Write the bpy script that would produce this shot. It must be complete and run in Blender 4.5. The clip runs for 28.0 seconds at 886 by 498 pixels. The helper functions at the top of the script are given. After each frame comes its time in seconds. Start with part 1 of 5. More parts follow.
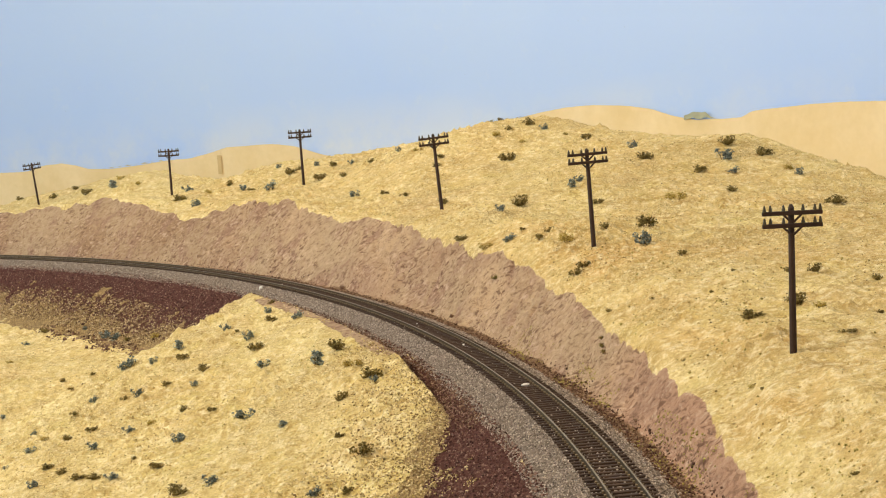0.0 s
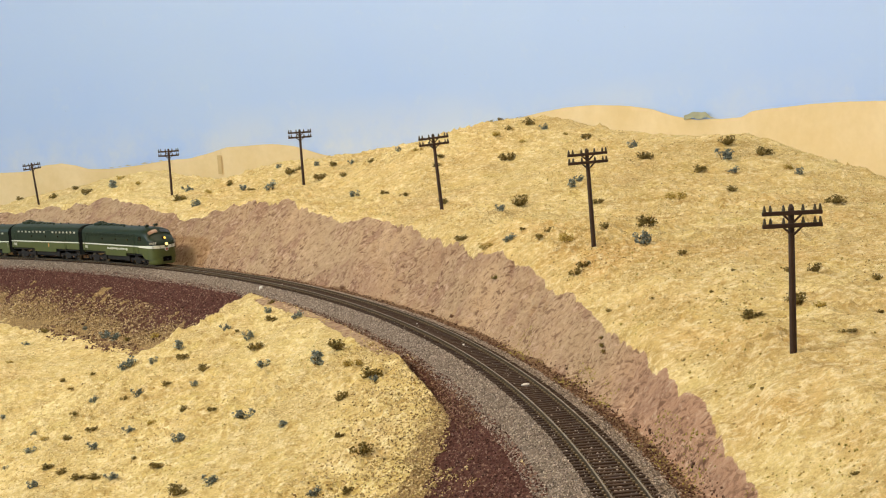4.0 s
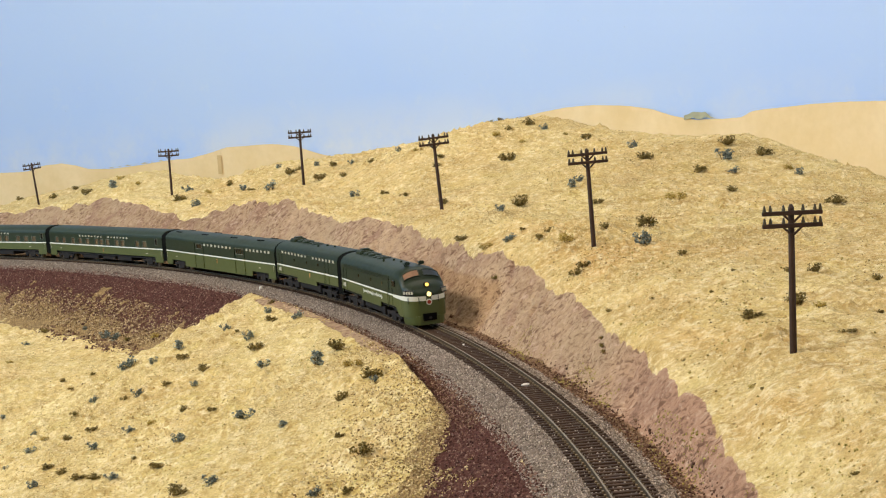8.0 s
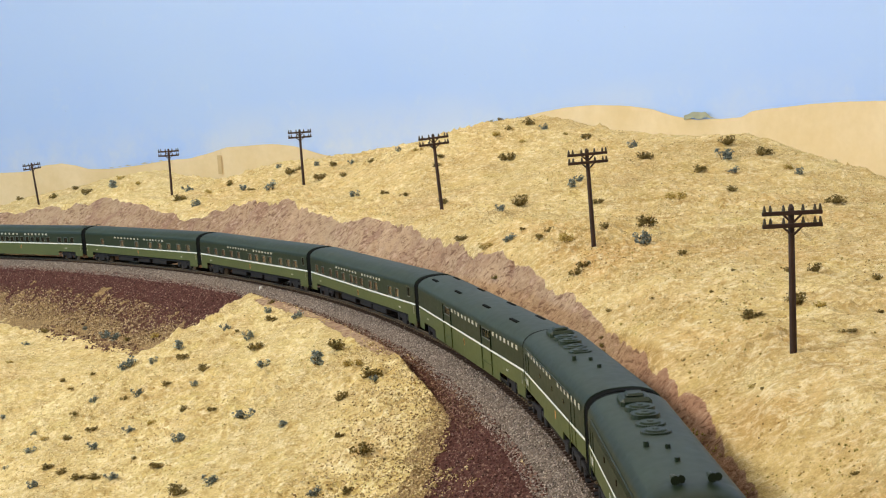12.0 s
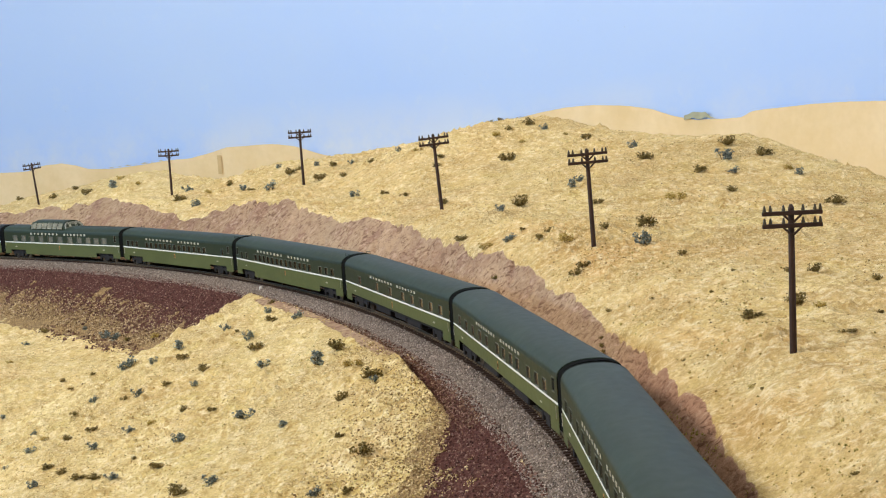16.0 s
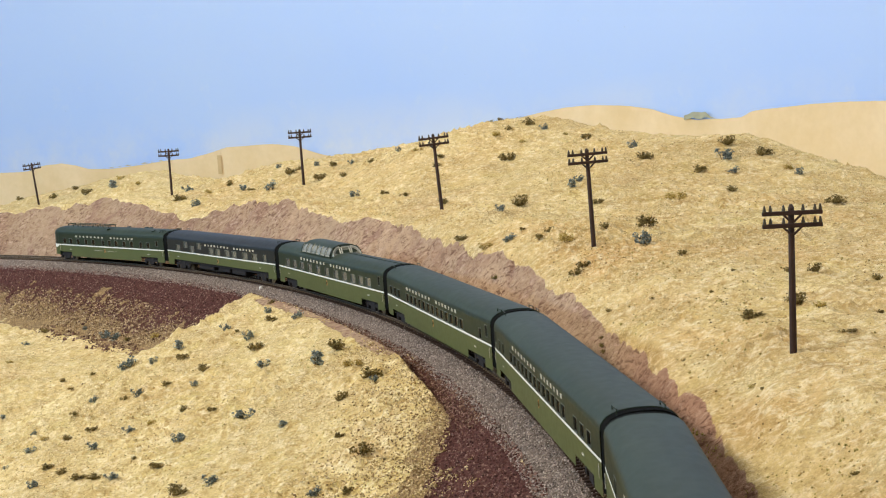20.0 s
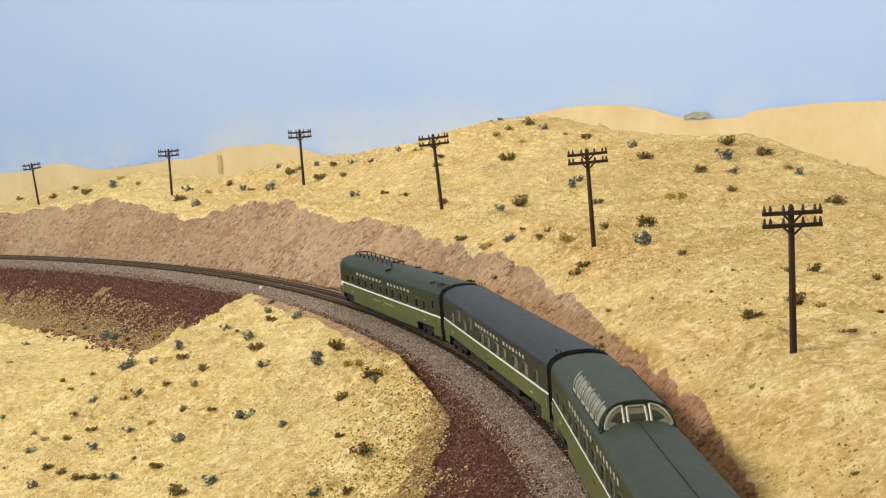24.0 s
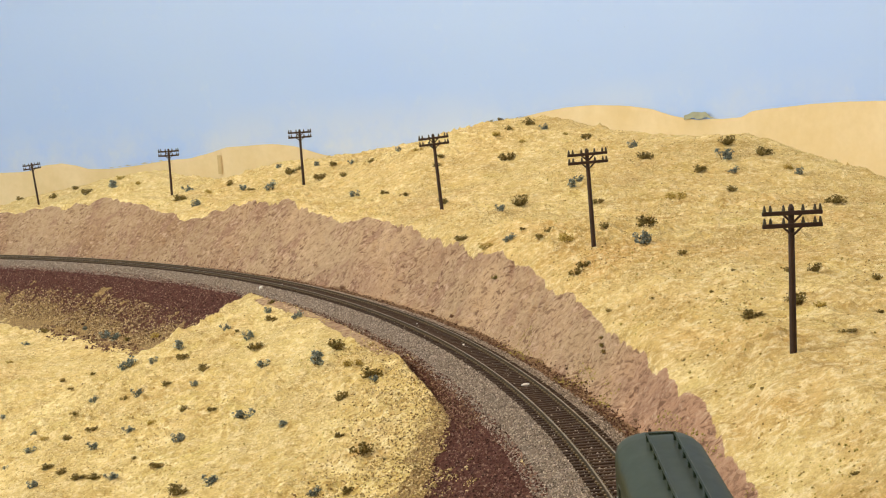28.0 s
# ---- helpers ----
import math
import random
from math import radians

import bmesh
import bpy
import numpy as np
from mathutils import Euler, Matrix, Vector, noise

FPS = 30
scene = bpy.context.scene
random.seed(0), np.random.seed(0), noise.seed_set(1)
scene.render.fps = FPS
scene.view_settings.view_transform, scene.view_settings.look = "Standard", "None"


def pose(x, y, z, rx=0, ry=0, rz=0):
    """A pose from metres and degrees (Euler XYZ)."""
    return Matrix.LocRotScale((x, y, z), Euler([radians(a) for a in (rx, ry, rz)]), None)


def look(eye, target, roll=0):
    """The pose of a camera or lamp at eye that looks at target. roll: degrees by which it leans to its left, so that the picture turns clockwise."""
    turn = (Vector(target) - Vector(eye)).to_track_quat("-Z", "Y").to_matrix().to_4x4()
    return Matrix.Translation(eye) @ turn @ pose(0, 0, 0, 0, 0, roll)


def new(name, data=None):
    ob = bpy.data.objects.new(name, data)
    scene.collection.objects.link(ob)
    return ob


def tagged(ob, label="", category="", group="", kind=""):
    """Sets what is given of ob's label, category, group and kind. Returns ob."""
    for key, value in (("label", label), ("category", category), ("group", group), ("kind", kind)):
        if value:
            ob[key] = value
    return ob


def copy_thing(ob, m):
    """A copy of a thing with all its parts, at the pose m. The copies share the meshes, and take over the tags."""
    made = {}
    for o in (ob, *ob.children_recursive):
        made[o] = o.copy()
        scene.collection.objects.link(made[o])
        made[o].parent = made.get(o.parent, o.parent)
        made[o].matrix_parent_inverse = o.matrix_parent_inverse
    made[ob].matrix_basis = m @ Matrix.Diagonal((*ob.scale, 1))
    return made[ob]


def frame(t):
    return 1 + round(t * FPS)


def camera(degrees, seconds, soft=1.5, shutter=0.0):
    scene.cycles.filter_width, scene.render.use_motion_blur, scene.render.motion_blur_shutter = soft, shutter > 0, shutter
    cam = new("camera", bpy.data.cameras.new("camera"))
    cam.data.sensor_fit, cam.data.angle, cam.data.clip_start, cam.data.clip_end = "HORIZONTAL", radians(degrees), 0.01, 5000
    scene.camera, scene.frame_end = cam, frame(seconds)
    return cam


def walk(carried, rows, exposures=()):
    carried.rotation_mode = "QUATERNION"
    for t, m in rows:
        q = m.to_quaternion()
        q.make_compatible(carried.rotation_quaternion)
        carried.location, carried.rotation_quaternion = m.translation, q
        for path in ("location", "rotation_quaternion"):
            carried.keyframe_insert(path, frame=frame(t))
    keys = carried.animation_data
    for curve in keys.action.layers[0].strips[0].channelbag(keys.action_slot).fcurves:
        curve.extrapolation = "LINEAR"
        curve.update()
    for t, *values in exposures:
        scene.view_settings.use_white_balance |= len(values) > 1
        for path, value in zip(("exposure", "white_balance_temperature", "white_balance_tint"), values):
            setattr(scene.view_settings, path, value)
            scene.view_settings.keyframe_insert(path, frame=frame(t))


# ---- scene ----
cam = camera(35.08, 28.0, soft=1.1, shutter=0.3)
EYE = (0.0, 0.0, 0.179)
TILT, LEAN = 6.155, -3.99
_d = (0.0, math.cos(radians(TILT)), -math.sin(radians(TILT)))
VIEW = look(EYE, (_d[0], _d[1], EYE[2] + _d[2]), LEAN)
EXPO = [(0, 0.16, 6420, 10), (6.3, 0.16, 6420, 10), (7, 0.16, 6250, 10), (8, 0.16, 5920, 11), (9, 0.18, 5820, 11), (12.5, 0.18, 5800, 11),
        (14.5, 0.17, 5580, 13), (21.5, 0.17, 5560, 13), (23.5, 0.16, 6200, 10), (25, 0.16, 6340, 10), (26.5, 0.16, 6420, 10), (28.0, 0.16, 6420, 10)]
walk(cam, [(0.0, VIEW), (28.0, VIEW)], EXPO)

# ---- light: a room with warm ceiling lights and one cool lamp low at the side ----
world = bpy.data.worlds.new("room_air")
scene.world = world
world.use_nodes = True
_bg = world.node_tree.nodes["Background"]
_bg.inputs[0].default_value = (1.0, 0.86, 0.70, 1)
_bg.inputs[1].default_value = 0.10


def area_lamp(name, eye, target, sx, sy, watts, col):
    la = bpy.data.lights.new(name, "AREA")
    la.shape, la.size, la.size_y, la.energy, la.color = "RECTANGLE", sx, sy, watts, col
    ob = new(name, la)
    ob.matrix_world = look(eye, target)
    return ob


WARM = (1.0, 0.83, 0.64)
COOL = (0.58, 0.80, 1.0)
area_lamp("ceiling_lamp_main", (-1.7, 0.35, 1.5), (0.1, 1.1, 0.0), 1.1, 0.30, 46, WARM)
area_lamp("ceiling_lamp_aisle", (0.7, -0.1, 1.75), (0.3, 1.1, 0.0), 0.9, 0.08, 13.5, WARM)
area_lamp("ceiling_lamp_far", (0.1, 2.0, 1.85), (0.0, 2.9, 0.3), 1.2, 0.10, 16.6, WARM)
area_lamp("side_lamp", (-3.0, 1.15, 0.92), (0.0, 1.15, 0.0), 0.30, 0.30, 44, COOL)

# ---- the line of the track: a curve that tightens slowly ----
DS = 0.002
S_ARR = np.arange(-3.4, 6.2, DS)
_k = np.interp(S_ARR, [0, 2.6], [0.4967, 0.6155])
TH_ARR = np.concatenate([[0], np.cumsum((_k[1:] + _k[:-1]) / 2 * DS)])
_i0 = int(np.argmin(np.abs(S_ARR)))
TH_ARR += 1.6237 - TH_ARR[_i0]
_m = (TH_ARR[1:] + TH_ARR[:-1]) / 2
X_ARR = np.concatenate([[0], np.cumsum(np.cos(_m) * DS)])
Y_ARR = np.concatenate([[0], np.cumsum(np.sin(_m) * DS)])
X_ARR += 0.0747 - X_ARR[_i0]
Y_ARR += 0.5978 - Y_ARR[_i0]


def line_at(s):
    """x, y and heading at s metres along the track; s grows away from the eye."""
    return np.interp(s, S_ARR, X_ARR), np.interp(s, S_ARR, Y_ARR), np.interp(s, S_ARR, TH_ARR)


def beside(s, u):
    """The place u metres outside (right of) the track's middle."""
    x, y, t = line_at(s)
    return x + np.sin(t) * u, y - np.cos(t) * u


# ---- noise ----
def _hash(ix, iy, seed):
    h = (ix.astype(np.int64) * 374761393 + iy.astype(np.int64) * 668265263 + seed * 974634777) & 0xFFFFFFFF
    h = ((h ^ (h >> 13)) * 1274126177) & 0xFFFFFFFF
    return ((h ^ (h >> 16)) & 0xFFFF) / 65535.0


def vnoise(x, y, seed=0):
    x, y = np.asarray(x, float), np.asarray(y, float)
    ix, iy = np.floor(x), np.floor(y)
    fx, fy = x - ix, y - iy
    fx, fy = fx * fx * (3 - 2 * fx), fy * fy * (3 - 2 * fy)
    a, b = _hash(ix, iy, seed), _hash(ix + 1, iy, seed)
    c, d = _hash(ix, iy + 1, seed), _hash(ix + 1, iy + 1, seed)
    return (a + (b - a) * fx) * (1 - fy) + (c + (d - c) * fx) * fy


def fbm(x, y, size, octaves=4, seed=0, gain=0.5):
    """-1 to 1, with lumps of about size metres."""
    out, amp, tot, f = 0, 1.0, 0, 1 / size
    for o in range(octaves):
        out = out + amp * (vnoise(x * f + 17.3 * o, y * f - 9.1 * o, seed + o) * 2 - 1)
        tot += amp
        amp, f = amp * gain, f * 2.03
    return out / tot


def smooth(a, b, x):
    t = np.clip((x - a) / (b - a), 0, 1)
    return t * t * (3 - 2 * t)


# ---- the lie of the land, as a height over rail level at (s, u) ----
FOOT = 0.036          # where the cut begins
WALL_S = [-0.3, -0.02, 0.06, 0.12, 0.19, 0.275, 0.374, 0.483, 0.552, 0.688, 0.806, 0.9, 0.961, 1.04, 1.13, 1.242, 1.318, 1.445, 1.571, 1.69, 2.0, 2.5]
WALL_Z = [-0.002, 0.007, 0.017, 0.021, 0.028, 0.028, 0.038, 0.048, 0.049, 0.054, 0.063, 0.056, 0.061, 0.074, 0.074, 0.051, 0.052, 0.071, 0.064, 0.048, 0.04, 0.04]
POLE_S = [-0.3, 0.08, 0.43, 0.78, 1.2, 1.48, 1.88, 2.5]
POLE_U = [0.10, 0.102, 0.112, 0.133, 0.215, 0.214, 0.343, 0.36]
POLE_Z = [0.03, 0.039, 0.058, 0.072, 0.073, 0.058, 0.044, 0.03]
CREST_S = [-0.6, 0.0, 0.35, 0.605, 0.65, 0.7, 0.764, 0.863, 0.94, 1.042, 1.107, 1.174, 1.265, 1.425, 1.483, 1.569, 1.72, 1.82, 1.98, 2.06, 2.5]
CREST_Z = [0.02, 0.045, 0.06, 0.0708, 0.0829, 0.0957, 0.1141, 0.1141, 0.1238, 0.1474, 0.1366, 0.1225, 0.11, 0.0945, 0.0771, 0.068, 0.0885, 0.0767, 0.0461, 0.02, 0.0]
HILL_S = [-0.6, -0.2, 0.1, 0.35, 0.6, 0.9, 1.2, 1.5, 1.9, 2.5]
HILL_U = [0.40, 0.42, 0.46, 0.50, 0.52, 0.50, 0.44, 0.40, 0.46, 0.46]


def wall_top(s):
    z = np.interp(s, WALL_S, WALL_Z)
    return z


def rough_skin(x, y, seed):
    """Sand and small lumps of the scenery plaster."""
    a = fbm(x, y, 0.0042, 2, seed + 400)
    lump = np.maximum(vnoise(x / 0.0036, y / 0.0036, seed + 500) - 0.62, 0) * 2.6
    patch = smooth(-0.35, 0.45, fbm(x, y, 0.09, 3, seed + 600))
    clod = np.maximum(vnoise(x / 0.0085 + 0.3 * a, y / 0.0085, seed + 700) - 0.58, 0) * 2.4
    return (0.0014 * a + 0.0026 * lump + 0.0040 * clod) * (0.35 + 0.85 * patch) + 0.0012 * fbm(x, y, 0.016, 2, seed + 800)


def height(s, u):
    s, u = np.asarray(s, float), np.asarray(u, float)
    x, y = beside(s, u)
    wz = wall_top(s) + 0.004 * fbm(s, u * 0, 0.035, 3, 5)
    wz = np.maximum(wz, -0.004)
    slope = 1.43
    wu = FOOT + (wz + 0.006) / slope
    # outside: ditch, cut, bench with the poles, hill, far flat
    pu, pz = np.interp(s, POLE_S, POLE_U), np.interp(s, POLE_S, POLE_Z)
    cu, cz = np.interp(s, HILL_S, HILL_U), np.interp(s, CREST_S, CREST_Z)
    pu = np.maximum(pu, wu + 0.02)
    cut = -0.006 + (u - FOOT) * slope
    t1 = np.clip((u - wu) / (pu - wu), 0, 1)
    bench = wz + (pz - wz) * t1
    t2 = np.clip((u - pu) / (cu - pu), 0, 1)
    hill = pz + (cz - pz) * np.sin(t2 * np.pi / 2)
    back = np.maximum(cz - 0.42 * (u - cu), -0.06)
    out = np.where(u < FOOT, -0.006, np.where(u < wu, cut, np.where(u < pu, bench, np.where(u < cu, hill, back))))
    away = smooth(0.0, 0.03, u - wu)
    q, r = s * 0.82 + u * 1.0, -s * 0.57 + u * 1.43
    face = smooth(FOOT - 0.002, FOOT + 0.008, u) * (1 - smooth(-0.002, 0.012, u - wu))
    out = out + face * (0.0034 * fbm(q, r * 0.30, 0.015, 3, 61, 0.5) + 0.006 * fbm(q, r * 0.7, 0.07, 2, 62)
                         - 0.0045 * np.maximum(0.28 - np.abs(fbm(q, r * 0.45, 0.011, 2, 63)), 0) / 0.28 * smooth(-0.2, 0.4, fbm(x, y, 0.04, 2, 64)))
    # shallow gullies that run down the hill
    rill = fbm(s + 0.25 * u, u * 0.28, 0.085, 3, 17)
    out = out + away * smooth(0.02, 0.10, u - wu) * (1 - smooth(0.75, 1.0, t2)) * (0.0065 * (0.5 - np.abs(rill)) - 0.002)
    out = out + away * (0.008 * fbm(x, y, 0.16, 3, 11) * (1 - 0.75 * t2) + 0.0030 * fbm(x, y, 0.03, 4, 12) + 0.0013 * fbm(x, y, 0.009, 2, 13) + rough_skin(x, y, 14))
    # inside: shoulder and bank down to the low ground
    v = -u
    low = -0.060 - 0.10 * np.maximum(v - 0.13, 0) + 0.008 * fbm(x, y, 0.25, 3, 21)
    bank = np.where(v < 0.018, -0.0032, np.where(v < 0.034, -0.0032 - (v - 0.018) * 0.48, -0.0109 - (v - 0.034) * 0.54))
    inn = np.maximum(bank, low)
    # the spur of a hill on the inside, that the line cuts off
    edge = 0.048 + 0.004 * fbm(s, 0 * s, 0.09, 2, 33)
    spur = -0.003 - 0.24 * np.maximum(v - edge, 0) - 1.3 * np.maximum(edge - v, 0)
    spur = spur - 0.45 * np.maximum(s - 0.865 + 0.6 * (np.minimum(v, 0.4) - 0.047), 0) - (0.12 - 0.035 * (1 - smooth(0.07, 0.13, v))) * np.maximum(0.42 - s, 0)
    spur = spur + 0.004 * fbm(x, y, 0.09, 3, 31) * smooth(0.04, 0.09, v)
    inn = np.where(v > 0.03, np.maximum(inn, spur), inn)
    inn = inn + smooth(0.04, 0.07, v) * (0.0026 * fbm(x, y, 0.025, 4, 32) + 0.0012 * fbm(x, y, 0.008, 2, 34) + rough_skin(x, y, 35))
    out = np.where(u < 0.018, -0.0032, np.where(u < 0.026, -0.0032 - (u - 0.018) * 0.35, out))
    z = np.where(u > 0, out, inn)
    return z


# ---- materials ----
class Mat:
    """A node material with a few shorthands."""

    def __init__(self, name, rough=0.8, metal=0.0, spec=0.3):
        self.m = bpy.data.materials.new(name)
        self.m.use_nodes = True
        self.t = self.m.node_tree
        self.b = self.t.nodes["Principled BSDF"]
        self.b.inputs["Roughness"].default_value = rough
        self.b.inputs["Metallic"].default_value = metal
        self.b.inputs["Specular IOR Level"].default_value = spec

    def put(self, sock, v):
        if isinstance(v, bpy.types.NodeSocket):
            self.t.links.new(v, sock)
        elif isinstance(v, (tuple, list)):
            sock.default_value = (*v, 1)[:4] if len(v) == 3 and sock.type == "RGBA" else v
        else:
            sock.default_value = v

    def node(self, kind, **kw):
        n = self.t.nodes.new("ShaderNode" + kind)
        for k, v in kw.items():
            setattr(n, k, v)
        return n

    def where(self):
        return self.node("TexCoord").outputs["Object"]

    def noise(self, scale, detail=4, rough=0.55, vec=None, out="Fac", dist=0.0):
        n = self.node("TexNoise")
        self.put(n.inputs["Vector"], vec or self.where())
        n.inputs["Scale"].default_value, n.inputs["Detail"].default_value = scale, detail
        n.inputs["Roughness"].default_value, n.inputs["Distortion"].default_value = rough, dist
        return n.outputs[out]

    def voronoi(self, scale, out="Color", feature="F1"):
        n = self.node("TexVoronoi", feature=feature)
        self.put(n.inputs["Vector"], self.where())
        n.inputs["Scale"].default_value = scale
        return n.outputs[out]

    def span(self, v, a, b, c=0.0, d=1.0):
        n = self.node("MapRange")
        n.clamp = True
        for i, x in enumerate((v, a, b, c, d)):
            self.put(n.inputs[i], x)
        return n.outputs[0]

    def math(self, op, a, b=0.0):
        n = self.node("Math", operation=op)
        self.put(n.inputs[0], a)
        self.put(n.inputs[1], b)
        return n.outputs[0]

    def mix(self, f, a, b, blend="MIX"):
        n = self.node("Mix", data_type="RGBA", blend_type=blend)
        self.put(n.inputs[0], f)
        self.put(n.inputs[6], a)
        self.put(n.inputs[7], b)
        return n.outputs[2]

    def attr(self, name):
        return self.node("Attribute", attribute_name=name).outputs["Fac"]

    def bump(self, h, strength=0.5, dist=0.001):
        n = self.node("Bump")
        n.inputs["Strength"].default_value, n.inputs["Distance"].default_value = strength, dist
        self.put(n.inputs["Height"], h)
        self.put(self.b.inputs["Normal"], n.outputs[0])

    def color(self, c):
        self.put(self.b.inputs["Base Color"], c)
        return self


def plain(name, col, rough=0.6, metal=0.0, vary=0.15, scale=60.0, spec=0.3, bump=0.0):
    """Paint or plastic with faint mottling and a little dust."""
    m = Mat(name, rough, metal, spec)
    n = m.noise(scale, 4)
    f = m.noise(scale * 9, 3)
    dark = tuple(c * (1 - vary) for c in col)
    lite = tuple(min(1, c * (1 + vary)) for c in col)
    m.color(m.mix(m.span(n, 0.3, 0.7), dark, lite))
    m.put(m.b.inputs["Roughness"], m.span(f, 0.3, 0.7, rough - 0.03, min(1, rough + 0.03)))
    if bump:
        m.bump(f, bump, 0.0004)
    return m.m


def ground_material():
    m = Mat("scenery_ground", 0.95, 0, 0.08)
    big, mid = m.noise(5.0, 4, 0.6), m.noise(30.0, 5, 0.65)
    fine, grain = m.noise(520.0, 5, 0.8), m.noise(1100.0, 3, 0.7)
    speck = m.voronoi(620.0)
    lump, patch = m.noise(270.0, 4, 0.65, dist=0.3), m.noise(42.0, 5, 0.7)
    wide = m.noise(13.0, 4, 0.65)
    tan = m.mix(m.span(mid, 0.36, 0.64), (0.71, 0.58, 0.232), (0.84, 0.715, 0.345))
    tan = m.mix(m.span(big, 0.47, 0.62, 0, 0.6), tan, (0.74, 0.585, 0.235))
    tan = m.mix(m.span(wide, 0.54, 0.68, 0, 0.7), tan, (0.88, 0.775, 0.45))
    tan = m.mix(m.span(m.noise(17.0, 4, 0.6), 0.55, 0.70, 0, 0.6), tan, (0.68, 0.575, 0.17))
    # rusty washes, strongest on the outer slope by the near poles
    wash = m.math("MULTIPLY", m.span(m.noise(7.0, 5, 0.7), 0.36, 0.60), m.attr("rust"))
    tan = m.mix(m.math("MULTIPLY", wash, 0.95), tan, (0.65, 0.41, 0.15))
    tan = m.mix(m.math("MULTIPLY", m.span(m.noise(19.0, 5, 0.7), 0.50, 0.64), m.math("MULTIPLY", m.attr("rust"), 0.8)), tan, (0.47, 0.30, 0.10))
    tan = m.mix(m.span(m.noise(8.0, 5, 0.7), 0.58, 0.72, 0, 0.55), tan, (0.57, 0.385, 0.19))
    # lump hollows darkened, tops paled: the relief's shading put into the colour
    shade_patch = m.span(patch, 0.46, 0.62, 0.08, 1.0)
    tan = m.mix(m.math("MULTIPLY", m.span(lump, 0.40, 0.54, 0.75, 0), shade_patch), tan, (0.44, 0.29, 0.095))
    tan = m.mix(m.span(lump, 0.53, 0.65, 0, 0.60), tan, (0.92, 0.81, 0.49))
    # clumps too: painted shade in the low parts, painted highlight on the high ones
    clump = m.noise(125.0, 4, 0.7)
    tan = m.mix(m.math("MULTIPLY", m.span(clump, 0.37, 0.48, 0.45, 0), m.span(wide, 0.42, 0.60, 1.0, 0.35)), tan, (0.44, 0.295, 0.105))
    tan = m.mix(m.span(clump, 0.52, 0.62, 0, 0.60), tan, (0.92, 0.81, 0.49))
    tan = m.mix(m.math("MULTIPLY", m.span(fine, 0.37, 0.47, 0.5, 0), m.span(patch, 0.40, 0.58, 0.40, 1.0)), tan, (0.29, 0.18, 0.06))
    tan = m.mix(m.span(grain, 0.56, 0.70, 0, 0.3), tan, (0.95, 0.85, 0.55))
    strewn = m.math("MULTIPLY", m.span(m.noise(640.0, 3, 0.7), 0.47, 0.56, 1.0, 0), m.span(m.noise(13.0, 5, 0.72), 0.44, 0.62))
    tan = m.mix(m.math("MULTIPLY", strewn, 0.65), tan, (0.34, 0.235, 0.065))
    tan = m.mix(m.span(m.noise(820.0, 2, 0.6), 0.34, 0.43, 0.30, 0), tan, (0.36, 0.235, 0.085))
    dots = m.math("MULTIPLY", m.span(speck, 0.0, 0.13, 1, 0), m.span(m.noise(22.0, 4, 0.7), 0.50, 0.62))
    tan = m.mix(m.math("MULTIPLY", dots, 0.85), tan, (0.13, 0.085, 0.03))
    lay = m.node("Attribute", attribute_name="lay").outputs["Vector"]
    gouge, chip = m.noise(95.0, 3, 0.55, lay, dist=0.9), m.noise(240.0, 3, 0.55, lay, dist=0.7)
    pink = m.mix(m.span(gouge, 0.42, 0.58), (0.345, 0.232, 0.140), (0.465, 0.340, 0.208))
    pink = m.mix(m.span(m.noise(7.0, 4), 0.44, 0.62, 0, 0.85), pink, (0.53, 0.375, 0.225))
    pink = m.mix(m.span(m.noise(5.0, 3), 0.52, 0.66, 0, 0.7), pink, (0.41, 0.265, 0.165))
    pink = m.mix(m.math("MULTIPLY", m.attr("rose"), 0.75), pink, (0.45, 0.265, 0.175))
    pink = m.mix(m.math("MULTIPLY", m.attr("brown"), m.span(m.noise(11.0, 4, 0.65), 0.36, 0.58, 0.35, 1.0)), pink, (0.315, 0.203, 0.115))
    pink = m.mix(m.span(m.noise(3.2, 3), 0.50, 0.60, 0, 0.7), pink, (0.46, 0.34, 0.205))
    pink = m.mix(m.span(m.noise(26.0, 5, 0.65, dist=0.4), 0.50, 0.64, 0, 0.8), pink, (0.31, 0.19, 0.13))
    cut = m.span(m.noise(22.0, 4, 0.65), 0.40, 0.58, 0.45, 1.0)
    # shading of the chips is painted: low chips and lumps dark, high chips pale
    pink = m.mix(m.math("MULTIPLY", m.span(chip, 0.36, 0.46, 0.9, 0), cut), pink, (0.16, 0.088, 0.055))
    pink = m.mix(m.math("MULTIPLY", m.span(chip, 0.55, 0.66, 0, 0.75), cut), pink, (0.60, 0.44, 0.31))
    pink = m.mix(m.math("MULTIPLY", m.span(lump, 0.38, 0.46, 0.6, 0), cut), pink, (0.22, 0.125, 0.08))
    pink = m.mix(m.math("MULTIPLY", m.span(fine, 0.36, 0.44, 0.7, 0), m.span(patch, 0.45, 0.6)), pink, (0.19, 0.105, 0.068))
    maroon = m.mix(m.span(fine, 0.35, 0.65), (0.040, 0.017, 0.014), (0.155, 0.070, 0.055))
    maroon = m.mix(m.span(speck, 0.78, 0.95, 0, 0.35), maroon, (0.30, 0.17, 0.12))
    rubble = m.mix(m.span(fine, 0.36, 0.60), (0.085, 0.050, 0.024), (0.44, 0.315, 0.145))
    crumb = m.mix(m.span(fine, 0.36, 0.62), (0.075, 0.042, 0.024), (0.33, 0.215, 0.12))
    gray = m.mix(m.span(speck, 0.1, 0.9), (0.12, 0.093, 0.072), (0.33, 0.27, 0.215))
